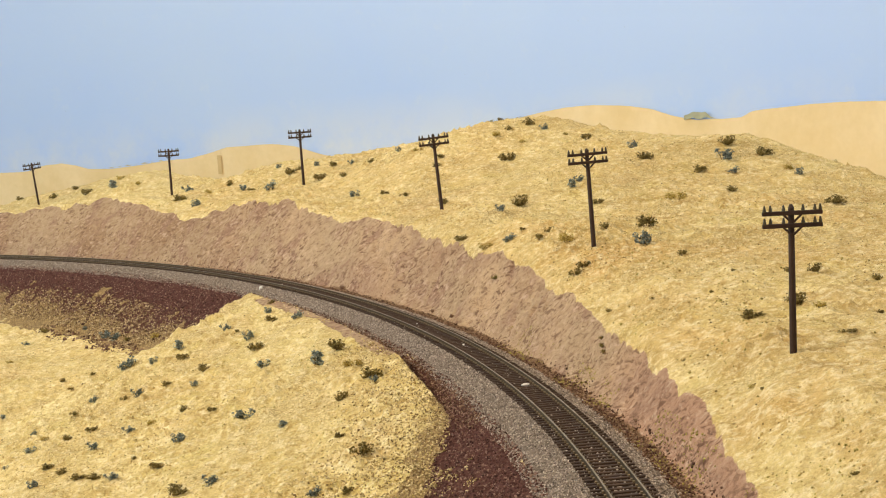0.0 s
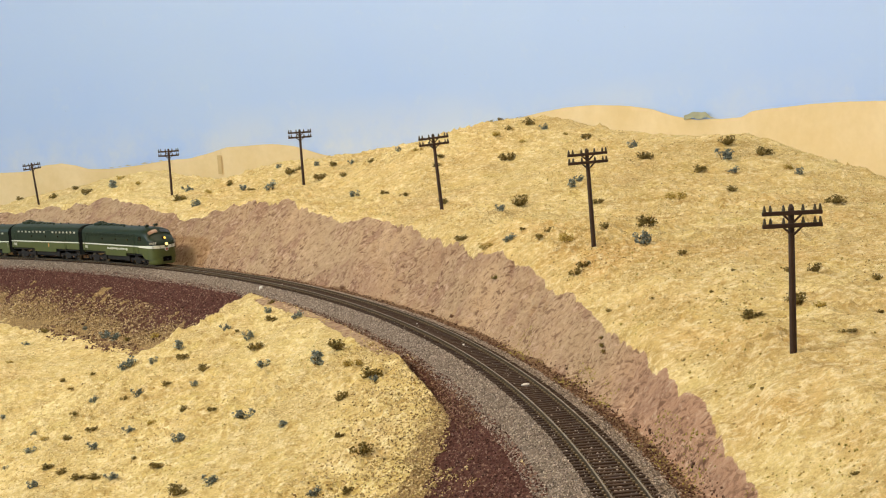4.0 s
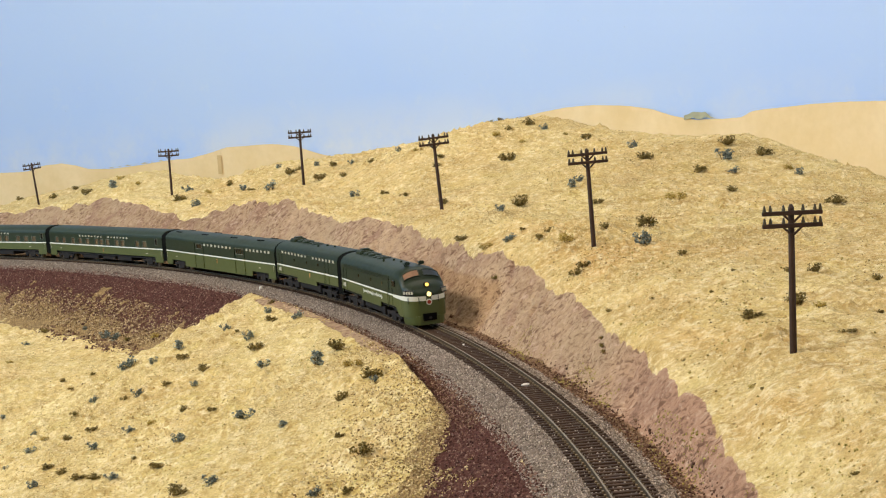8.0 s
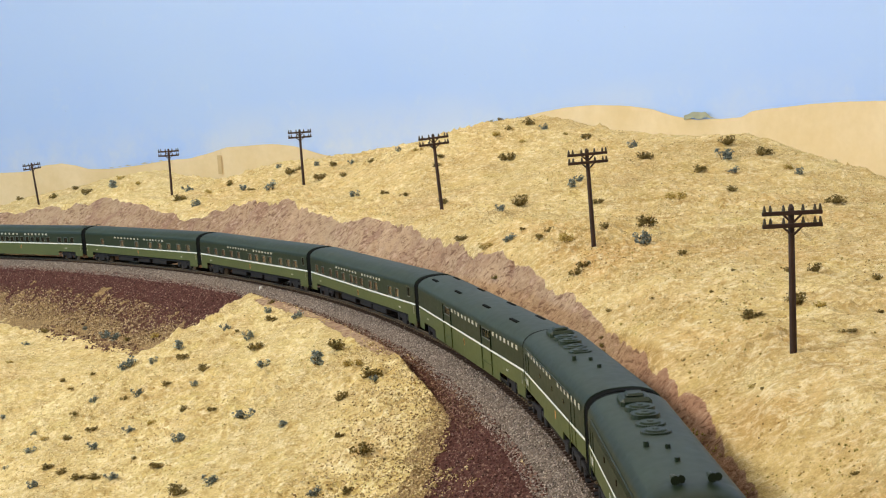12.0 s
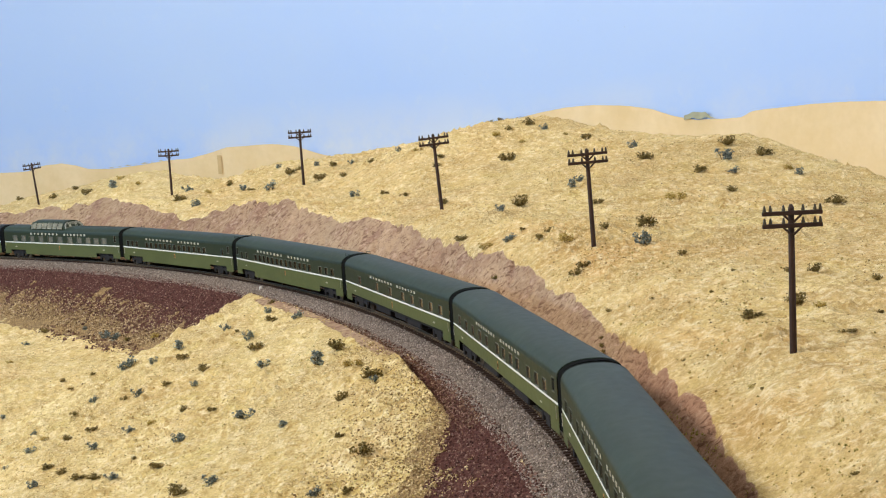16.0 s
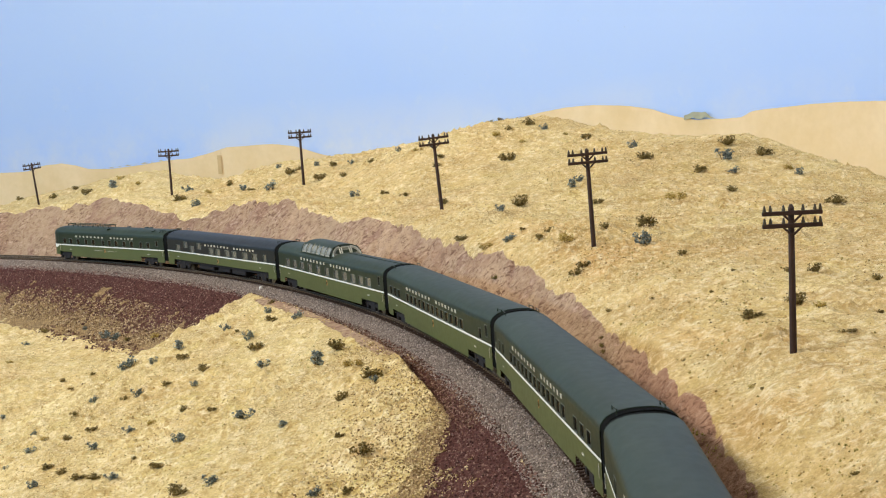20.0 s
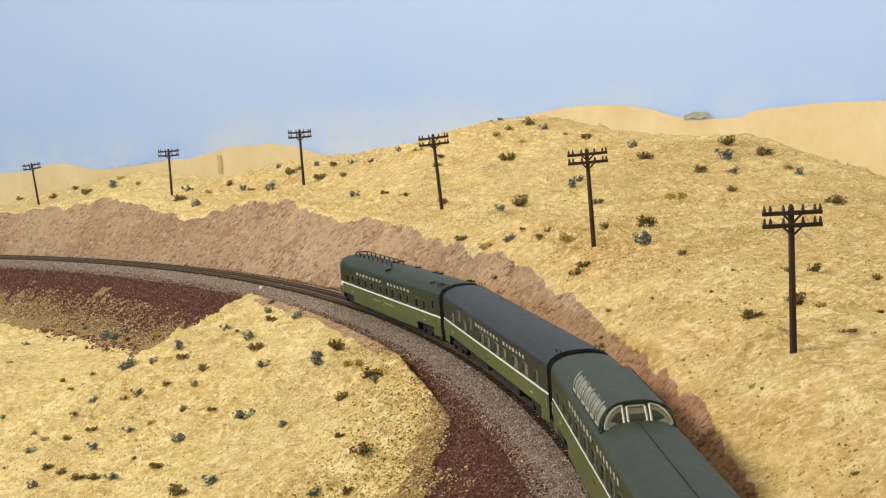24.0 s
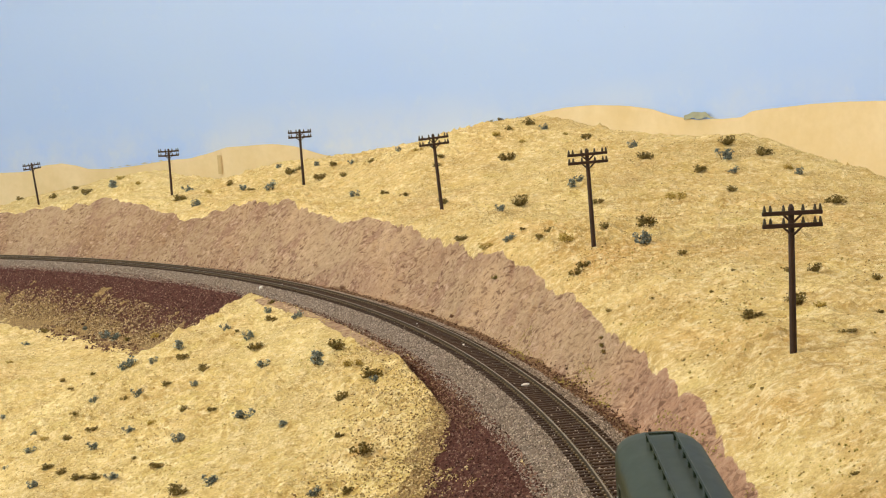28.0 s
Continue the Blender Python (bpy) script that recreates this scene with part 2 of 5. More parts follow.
    gray = m.mix(m.span(fine, 0.3, 0.5, 0.7, 0), gray, (0.05, 0.036, 0.028))
    rag = m.math("MULTIPLY", m.math("SUBTRACT", m.noise(140.0, 4, 0.7), 0.5), 0.9)

    def zone(c, name, new_c):
        return m.mix(m.span(m.math("ADD", m.attr(name), rag), 0.42, 0.58), c, new_c)

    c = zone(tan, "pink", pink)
    c = zone(c, "rubble", rubble)
    c = zone(c, "maroon", maroon)
    c = zone(c, "debris", crumb)
    c = zone(c, "gray", gray)
    m.color(c)
    h = m.math("ADD", m.math("MULTIPLY", fine, 0.75), m.math("MULTIPLY", grain, 0.45))
    h = m.math("ADD", h, m.math("MULTIPLY", m.math("ADD", lump, clump), 1.7))
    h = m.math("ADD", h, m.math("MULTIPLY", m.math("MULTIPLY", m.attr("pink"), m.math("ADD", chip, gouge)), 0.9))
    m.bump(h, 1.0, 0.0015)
    return m.m


M_GROUND = ground_material()
M_RAIL = plain("rusty_rail", (0.052, 0.036, 0.019), 0.75, 0.0, 0.35, 120)
M_RAILTOP = plain("worn_rail_top", (0.235, 0.19, 0.12), 0.45, 0.35, 0.2, 120)
M_TIE = plain("dark_brown_tie", (0.050, 0.030, 0.019), 0.85, 0, 0.5, 140, bump=0.3)
M_SPIKE = plain("rusty_spike", (0.17, 0.125, 0.068), 0.7, 0, 0.3, 200)
M_POLE = plain("dark_brown_pole", (0.040, 0.021, 0.013), 0.6, 0, 0.3, 70, bump=0.2)


def sky_material():
    m = Mat("painted_sky", 0.9, 0, 0.1)
    n = m.noise(1.1, 5, 0.6)
    z = m.node("SeparateXYZ")
    m.put(z.inputs[0], m.where())
    base = m.mix(m.span(z.outputs[2], 0.06, 0.55), (0.385, 0.545, 0.89), (0.465, 0.61, 0.88))
    base = m.mix(m.span(n, 0.42, 0.75, 0, 0.45), base, (0.52, 0.645, 0.80))
    base = m.mix(m.span(m.noise(14.0, 5, 0.7), 0.60, 0.78, 0, 0.22), base, (0.64, 0.71, 0.78))
    low = m.math("MULTIPLY", m.span(z.outputs[2], 0.20, 0.09), m.span(m.noise(4.0, 5, 0.65), 0.42, 0.62, 0, 0.6))
    base = m.mix(low, base, (0.66, 0.70, 0.72))
    m.color(m.mix(m.span(m.noise(70.0, 2), 0.76, 0.80, 0, 0.25), base, (0.30, 0.40, 0.55)))
    m.bump(m.noise(90.0, 3), 0.15, 0.001)
    return m.m


M_SKY = sky_material()


def paint(name, col, fade, vary=0.2):
    """Thin scenery paint on the backdrop."""
    m = Mat(name, 0.9, 0, 0.1)
    c = m.mix(m.span(m.noise(9.0, 5, 0.65), 0.35, 0.65), col, fade)
    m.color(m.mix(m.span(m.noise(60.0, 3, 0.6), 0.4, 0.65, 0, vary), c, tuple(0.75 * x for x in col)))
    return m.m


M_DUNE = paint("painted_sand", (0.70, 0.555, 0.30), (0.77, 0.635, 0.39), 0.10)
M_HAZE = paint("painted_green_haze", (0.50, 0.46, 0.26), (0.58, 0.52, 0.31))
M_FARBUSH = paint("painted_far_bush", (0.36, 0.38, 0.27), (0.48, 0.47, 0.34), 0.5)
M_FAINT = paint("painted_faint_post", (0.55, 0.41, 0.20), (0.60, 0.46, 0.24))


# ---- mesh helpers ----
def mesh_object(name, verts, faces, material, parent=None, label="", smooth_shade=False):
    me = bpy.data.meshes.new(name)
    me.from_pydata([tuple(v) for v in verts], [], faces)
    for mm in material if isinstance(material, (list, tuple)) else [material]:
        me.materials.append(mm)
    if smooth_shade:
        me.polygons.foreach_set("use_smooth", [True] * len(me.polygons))
    ob = new(name, me)
    ob.parent = parent
    if label:
        ob["label"] = label
    return ob


def grid_object(name, X, Y, Z, material, attrs=None, lay=None):
    """A sheet from 2D arrays of places."""
    n, k = X.shape
    co = np.stack([X, Y, Z], -1).reshape(-1, 3)
    i = np.arange(n * k).reshape(n, k)
    f = np.stack([i[:-1, :-1], i[1:, :-1], i[1:, 1:], i[:-1, 1:]], -1).reshape(-1, 4)
    me = bpy.data.meshes.new(name)
    me.vertices.add(n * k)
    me.vertices.foreach_set("co", co.astype(np.float32).ravel())
    me.loops.add(f.size)
    me.loops.foreach_set("vertex_index", f.astype(np.int32).ravel())
    me.polygons.add(len(f))
    me.polygons.foreach_set("loop_start", np.arange(0, f.size, 4, dtype=np.int32))
    me.polygons.foreach_set("use_smooth", np.ones(len(f), dtype=bool))
    me.update(calc_edges=True)
    for key, v in (attrs or {}).items():
        a = me.attributes.new(key, "FLOAT", "POINT")
        a.data.foreach_set("value", v.astype(np.float32).ravel())
    if lay is not None:
        a = me.attributes.new("lay", "FLOAT_VECTOR", "POINT")
        a.data.foreach_set("vector", lay.astype(np.float32).ravel())
    me.materials.append(material)
    return new(name, me)


def part(name, bm, material, parent, label=""):
    """Links a bmesh as one mesh under a thing or a part."""
    me = bpy.data.meshes.new(name)
    bm.to_mesh(me)
    bm.free()
    for mm in material if isinstance(material, (list, tuple)) else [material]:
        me.materials.append(mm)
    ob = new(name, me)
    ob.parent = parent
    if label:
        ob["label"] = label
    return ob


def box(bm, x0, x1, y0, y1, z0, z1, bevel=0.0, mat=0):
    r = bmesh.ops.create_cube(bm, size=1.0, matrix=Matrix.Translation(((x0 + x1) / 2, (y0 + y1) / 2, (z0 + z1) / 2)) @ Matrix.Diagonal((x1 - x0, y1 - y0, z1 - z0, 1)))
    fs = {f for v in r["verts"] for f in v.link_faces}
    if bevel:
        es = list({e for v in r["verts"] for e in v.link_edges})
        b = bmesh.ops.bevel(bm, geom=es, offset=bevel, segments=1, affect="EDGES")
        fs = {f for f in fs if f.is_valid} | set(b["faces"])
    for f in fs:
        f.material_index = mat
    return r


def rod(bm, a, b, r, seg=8, r2=None):
    """A round bar from a to b."""
    a, b = Vector(a), Vector(b)
    m = Matrix.Translation((a + b) / 2) @ (b - a).to_track_quat("Z", "Y").to_matrix().to_4x4()
    return bmesh.ops.create_cone(bm, cap_ends=True, segments=seg, radius1=r, radius2=r if r2 is None else r2, depth=(b - a).length, matrix=m)


# ---- the ground ----
def uneven_steps(spans):
    out = [np.arange(a, b, d) for a, b, d in spans]
    return np.concatenate(out + [[spans[-1][1]]])


def ground_zones(s, u, z):
    x, y = beside(s, u)
    wz = np.maximum(wall_top(s) + 0.004 * fbm(s, u * 0, 0.035, 3, 5), -0.004)
    wu = FOOT + (wz + 0.006) / 1.43
    rag = 0.005 * fbm(x, y, 0.03, 3, 41)
    pink = smooth(0.024, 0.030, u) * (1 - smooth(-0.004, 0.002, u - wu - rag))
    v = -u
    wob = 0.004 * fbm(x, y, 0.05, 3, 43)
    gray = smooth(-0.003, 0.003, 0.034 + wob - v) * smooth(-0.003, 0.003, 0.0245 + wob - u)
    return pink, gray, x, y


sg = uneven_steps([(-3.3, -0.6, 0.06), (-0.6, -0.12, 0.012), (-0.12, 0.75, 0.0016), (0.75, 1.3, 0.0027), (1.3, 2.12, 0.0044), (2.12, 3.2, 0.02), (3.2, 6.1, 0.06)])
ug = uneven_steps([(-1.35, -0.75, 0.03), (-0.75, -0.40, 0.016), (-0.40, -0.05, 0.0022), (-0.05, 0.16, 0.0016), (0.16, 0.40, 0.0022), (0.40, 0.56, 0.0034), (0.56, 0.95, 0.02), (0.95, 1.6, 0.06)])
SS, UU = np.meshgrid(sg, ug, indexing="ij")
ZZ = height(SS, UU)
_pink, _gray, XX, YY = ground_zones(SS, UU, ZZ)
VV = -UU
_n = fbm(XX, YY, 0.05, 4, 51)
_bank = np.where(VV < 0.034, -0.0032 - (VV - 0.018) * 0.48, -0.0109 - (VV - 0.034) * 0.54)
_in = smooth(0.03, 0.036, VV)
_bare = smooth(0.001, 0.004, ZZ - _bank + 0.002 * _n)
_drop = -0.006 - ZZ
# cinders on the bank, tan rubble below them and along the foot of the spur, pink edge of the spur
_maroon = _in * (1 - _bare) * (1 - smooth(0.026, 0.046, _drop + 0.016 * _n + 0.018 * fbm(XX, YY, 0.11, 3, 56)))
_near = 1 - smooth(0.45, 0.6, SS)
_rub = _in * (1 - smooth(0.004, 0.012 + 0.002 * _near, ZZ - _bank + 0.006 * _n)) * (1 - (1 - _near) * smooth(0.056, 0.068, _drop + 0.016 * _n))
_debris = smooth(0.023, 0.026, UU) * (1 - smooth(0.031, 0.038, UU + 0.005 * _n))
_lip = smooth(0.040, 0.044, VV) * (1 - smooth(0.056, 0.061, VV + 0.004 * _n)) * smooth(0.40, 0.46, SS) * (1 - smooth(0.80, 0.84, SS))
_rust = smooth(0.02, 0.10, UU) * (1 - 0.75 * smooth(0.25, 0.75, SS)) * (0.45 + 0.55 * smooth(-0.3, 0.3, fbm(XX, YY, 0.22, 3, 55))) + 0.18
_pink = np.maximum(_pink, _lip)
_maroon, _rub = _maroon * (1 - _lip), _rub * (1 - _lip)
ground = grid_object("ground", XX, YY, ZZ, M_GROUND, {"pink": _pink, "gray": _gray, "maroon": _maroon, "rubble": _rub, "debris": _debris, "rust": _rust, "rose": 1 - smooth(0.12, 0.42, SS + 0.08 * _n), "brown": smooth(0.85, 1.45, SS + 0.1 * _n)},
                     np.stack([SS * 0.82 + UU * 1.0, (-SS * 0.57 + UU * 1.43) * 0.33, ZZ], -1))
tagged(ground, "sand-coloured plaster desert scenery with a pinkish rock cut", "ground", kind="structure")

# ---- the painted backdrop ----
BACK_U = 1.15
sb = np.arange(-1.2, 3.4, 0.04)
bx, by = beside(sb, BACK_U + 0 * sb)
zb = np.array([-0.4, 0.0, 0.3, 0.6, 0.9, 1.3])
backdrop = grid_object("backdrop", np.repeat(bx[:, None], 6, 1), np.repeat(by[:, None], 6, 1), np.repeat(zb[None, :], len(sb), 0), M_SKY)
tagged(backdrop, "curved backdrop board painted as a pale blue sky", "backdrop", kind="structure")


def painted(name, knots, foot, material, label, lift):
    """A flat patch of paint on the backdrop; knots: (s, height) along its top."""
    ks, kz = [k[0] for k in knots], [k[1] for k in knots]
    s = np.arange(ks[0], ks[-1] + 0.001, 0.006)
    z = np.interp(s, ks, kz) + 0.0022 * fbm(s, 0 * s, 0.05, 4, 71)
    f = np.array([foot(a) for a in s]) if callable(foot) else foot + 0 * s
    x, y = beside(s, BACK_U - lift + 0 * s)
    ob = grid_object(name, np.stack([x, x], 1), np.stack([y, y], 1), np.stack([f, np.maximum(z, f)], 1), material)
    return tagged(ob, label, "backdrop", kind="structure")


painted("backdrop_dunes_near", [(0.2, 0.150), (0.9, 0.132), (1.032, 0.127), (1.076, 0.1275), (1.112, 0.126), (1.148, 0.125), (1.176, 0.1222), (1.20, 0.1195), (1.212, 0.110), (1.236, 0.1074), (1.276, 0.1084), (1.308, 0.1184), (1.336, 0.1319), (1.376, 0.141), (1.42, 0.1461), (1.46, 0.1439), (1.492, 0.1388), (1.524, 0.131), (1.60, 0.095), (1.7, 0.04)], -0.2, M_DUNE, "sand dunes painted on the backdrop", 0.004)
painted("backdrop_dunes_far", [(1.73, 0.03), (1.80, 0.057), (1.844, 0.0749), (1.884, 0.0929), (1.924, 0.1019), (1.948, 0.1029), (1.996, 0.0988), (2.024, 0.088), (2.052, 0.0798), (2.108, 0.075), (2.144, 0.0701), (2.18, 0.0665), (2.22, 0.0681), (2.244, 0.0787), (2.264, 0.0845), (2.292, 0.0814), (2.316, 0.0704), (2.364, 0.0718), (2.6, 0.05), (3.2, 0.05)], -0.2, M_DUNE, "sand dunes painted on the backdrop", 0.004)
for _a, _w in ((2.098, 0.010), (2.112, 0.008), (2.122, 0.013), (2.139, 0.008), (2.150, 0.012), (2.165, 0.009), (2.177, 0.011), (2.190, 0.008)):
    _z = 0.0682 + (2.192 - _a) * 0.11
    painted("backdrop_haze", [(_a, _z - 0.002), (_a + _w * 0.3, _z + 0.0008), (_a + _w * 0.7, _z + 0.0003), (_a + _w, _z - 0.002)], lambda a, z=_z: z - 0.0022 + 0.0008 * math.sin(a * 900), M_HAZE, "faint green growth painted on the backdrop", 0.008)
painted("backdrop_bush", [(1.247, 0.108), (1.251, 0.113), (1.254, 0.1125), (1.259, 0.1212), (1.263, 0.1195), (1.268, 0.1232), (1.273, 0.1218), (1.278, 0.1232), (1.283, 0.1190), (1.288, 0.1182), (1.294, 0.1125)], lambda a: 0.1105 + 0.0025 * math.sin(a * 700), M_FARBUSH, "grey-green bush painted on the backdrop", 0.008)
painted("backdrop_post_far", [(2.259, 0.080), (2.264, 0.080)], 0.040, M_FAINT, "faint post painted on the backdrop", 0.008)
painted("backdrop_post_near", [(2.004, 0.082), (2.0115, 0.082)], 0.040, M_FAINT, "faint post painted on the backdrop", 0.008)

# ---- plain walls, floor and ceiling that close the room ----
M_ROOM = plain("cream_room_wall", (0.55, 0.50, 0.42), 0.9, 0, 0.06, 2)
M_FLOOR = plain("grey_room_floor", (0.16, 0.15, 0.14), 0.8, 0, 0.15, 3)
RX0, RX1, RY0, RY1, RZ0, RZ1 = -6.0, 2.6, -3.8, 4.6, -1.1, 2.1


def slab(name, x0, x1, y0, y1, z0, z1, material, label):
    bm = bmesh.new()
    box(bm, x0, x1, y0, y1, z0, z1)
    ob = part(name, bm, material, None)
    return tagged(ob, label, name.split("_")[0], kind="structure")


slab("wall_west", RX0 - 0.1, RX0, RY0, RY1, RZ0, RZ1, M_ROOM, "plain cream wall of the layout room")
slab("wall_east", RX1, RX1 + 0.1, RY0, RY1, RZ0, RZ1, M_ROOM, "plain cream wall of the layout room")
slab("wall_south", RX0 - 0.1, RX1 + 0.1, RY0 - 0.1, RY0, RZ0, RZ1, M_ROOM, "plain cream wall of the layout room")
slab("wall_north", RX0 - 0.1, RX1 + 0.1, RY1, RY1 + 0.1, RZ0, RZ1, M_ROOM, "plain cream wall of the layout room")
slab("ceiling", RX0 - 0.1, RX1 + 0.1, RY0 - 0.1, RY1 + 0.1, RZ1, RZ1 + 0.1, M_ROOM, "plain cream ceiling of the layout room")
slab("floor", RX0 - 0.1, RX1 + 0.1, RY0 - 0.1, RY1 + 0.1, RZ0 - 0.1, RZ0, M_FLOOR, "plain grey floor of the layout room")


# ---- telegraph poles ----
M_INSUL = plain("brown_green_insulator", (0.055, 0.045, 0.026), 0.4, 0, 0.3, 300, 0.4)

def utility_pole():
    pole = new("telegraph_pole")
    bm = bmesh.new()
    rod(bm, (0, 0, -0.012), (0, 0, 0.0735), 0.0019, 12, 0.0015)
    rod(bm, (0, 0, 0.0733), (0, 0, 0.0750), 0.0016, 12, 0.0007)
    part("post", bm, M_POLE, pole)
    for z in (0.0708, 0.0646):
        bm = bmesh.new()
        box(bm, -0.0152, 0.0152, -0.0026, -0.0012, z - 0.0011, z + 0.0011, 0.0003)
        arm = part("crossarm", bm, M_POLE, pole)
        for x in (-0.0140, -0.0110, -0.0044, 0.0054, 0.0114, 0.0141):
            bm = bmesh.new()
            rod(bm, (x, -0.0019, z + 0.0008), (x, -0.0019, z + 0.0021), 0.0009, 8)
            rod(bm, (x, -0.0019, z + 0.0020), (x, -0.0019, z + 0.0040), 0.00085, 8, 0.0004)
            part("insulator", bm, M_INSUL, arm)
        for sg in (-1, 1):
            bm = bmesh.new()
            rod(bm, (sg * 0.0046, -0.0022, z - 0.0008), (sg * 0.0005, -0.0020, z - 0.0046), 0.0006, 6)
            part("brace", bm, M_POLE, pole)
    return pole


def set_poles():
    first = utility_pole()
    leans = [(0.0, 1.5), (0.0, -1.0), (1.0, -3.0), (0.0, 0.0), (0.0, 0.5), (0.0, -4.5)]
    for i, (lx, ly) in enumerate(leans):
        s, u, z = POLE_S[i + 1], POLE_U[i + 1], float(height(POLE_S[i + 1], POLE_U[i + 1])) + (0.0030 if i == 2 else -0.0016)
        x, y = beside(s, u)
        m = pose(float(x), float(y), z, lx, ly, 4)
        ob = first if i == 0 else copy_thing(first, m)
        if i == 0:
            first.matrix_basis = m
        tagged(ob, "dark brown telegraph pole with two crossarms on a hill", "telegraph pole", "poles along the line")


set_poles()


# ---- the track ----
def sweep(name, s0, s1, step, prof, material, parent=None, flat=True):
    """A bar with a closed profile of (u, z) along the line."""
    s = np.arange(s0, s1, step)
    rows = [beside(s, p[0] + 0 * s) for p in prof]
    k, n = len(prof), len(s)
    verts = [(rows[j][0][i], rows[j][1][i], prof[j][1]) for i in range(n) for j in range(k)]
    faces = [(i * k + j, i * k + (j + 1) % k, (i + 1) * k + (j + 1) % k, (i + 1) * k + j) for i in range(n - 1) for j in range(k)]
    return mesh_object(name, verts, faces, material, parent)


track = new("railway_track")
tagged(track, "weathered railway track with rusty rails on dark ties", "track")
for side in (-1, 1):
    g = side * 0.00825
    pr = [(g - 0.0011, -0.0022), (g + 0.0011, -0.0022), (g + 0.0004, -0.0018), (g + 0.0004, -0.0008), (g + 0.00045, -0.0007), (g + 0.00045, -0.0001), (g + 0.0003, 0), (g - 0.0003, 0), (g - 0.00045, -0.0001), (g - 0.00045, -0.0007), (g - 0.0004, -0.0008), (g - 0.0004, -0.0018)]
    rail = sweep("rail", -3.2, 6.0, 0.02, pr, [M_RAIL, M_RAILTOP], track)
    # the head is worn bright, the web and the foot stay rusty
    rail.data.polygons.foreach_set("material_index", [1 if i % 12 in (5, 6, 7) else 0 for i in range(len(rail.data.polygons))])


# ---- the train ----
M_UPPER = plain("dark_green_paint", (0.0125, 0.0225, 0.0098), 0.46, 0, 0.12, 30, 0.25)
M_LOWER = plain("olive_green_paint", (0.060, 0.076, 0.019), 0.45, 0, 0.10, 30, 0.4)
M_ROOF = plain("grey_green_roof", (0.023, 0.036, 0.0225), 0.55, 0, 0.18, 22, 0.35)
M_NIGHT = plain("blue_black_paint", (0.008, 0.0115, 0.011), 0.45, 0, 0.12, 30, 0.25)
M_NROOF = plain("blue_grey_roof", (0.022, 0.027, 0.031), 0.55, 0, 0.18, 22, 0.35)
M_WHITE = plain("white_stripe", (0.62, 0.64, 0.56), 0.5, 0, 0.06, 60)
M_CREAM = plain("cream_lettering", (0.40, 0.39, 0.30), 0.6, 0, 0.05, 60)
M_BLACK = plain("matt_black_rubber", (0.004, 0.0045, 0.004), 0.95, 0, 0.3, 60, 0.08)
M_FRAME = plain("grey_window_frame", (0.13, 0.145, 0.115), 0.5, 0, 0.1, 60)
M_GOLD = plain("bronze_emblem", (0.44, 0.24, 0.08), 0.5, 0.2, 0.1, 60)
M_UNDER = plain("dark_underframe", (0.012, 0.0105, 0.0095), 0.8, 0.1, 0.3, 80)
M_WHEEL = plain("steel_wheel", (0.10, 0.085, 0.07), 0.4, 0.7, 0.2, 80)
M_PANE = plain("dark_window_pane", (0.004, 0.0045, 0.0045), 0.22, 0, 0.2, 60, 0.2)
M_GREY = plain("frosted_grey_pane", (0.10, 0.105, 0.088), 0.2, 0, 0.2, 60, 0.6)
M_AMBER = plain("brown_tinted_pane", (0.070, 0.050, 0.032), 0.15, 0, 0.35, 45, 0.6)
# smoky glass made paler: the grey reflection on it is in the base colour
M_DOME = plain("smoky_dome_reflection", (0.19, 0.195, 0.15), 0.16, 0, 0.3, 90, 0.4)
M_DOMERIB = plain("pale_dome_rib", (0.30, 0.31, 0.25), 0.4, 0.2, 0.1, 60)
M_RED = plain("red_emblem", (0.32, 0.05, 0.03), 0.5, 0, 0.1, 60)
M_VOID = plain("painted_pocket_shade", (0.003, 0.003, 0.003), 1.0, 0, 0.1, 60, 0.05)
M_BOARD = plain("dark_number_board", (0.011, 0.015, 0.018), 0.35, 0, 0.1, 60)


def glow(name, col, power):
    m = Mat(name, 0.4)
    m.color(col)
    m.put(m.b.inputs["Emission Color"], col)
    m.b.inputs["Emission Strength"].default_value = power
    return m.m


M_LAMP = glow("lit_amber_lamp", (1.0, 0.62, 0.10), 1.5)
M_LAMP2 = glow("lit_headlight", (1.0, 0.76, 0.24), 1.7)

HALF = 0.0175                     # half the width of a coach
STRIPE = (0.0214, 0.0227)
EAVE, TOP = 0.0352, 0.0441


def arc_points(w, eave, top, n=7):
    """Half a roof, from the eave to the ridge."""
    pts = []
    for i in range(n + 1):
        a = i / n * math.pi / 2
        pts.append((w * math.cos(a) ** 0.84, eave + (top - eave) * math.sin(a) ** 0.88))
    pts[-1] = (0.0, top)
    return pts


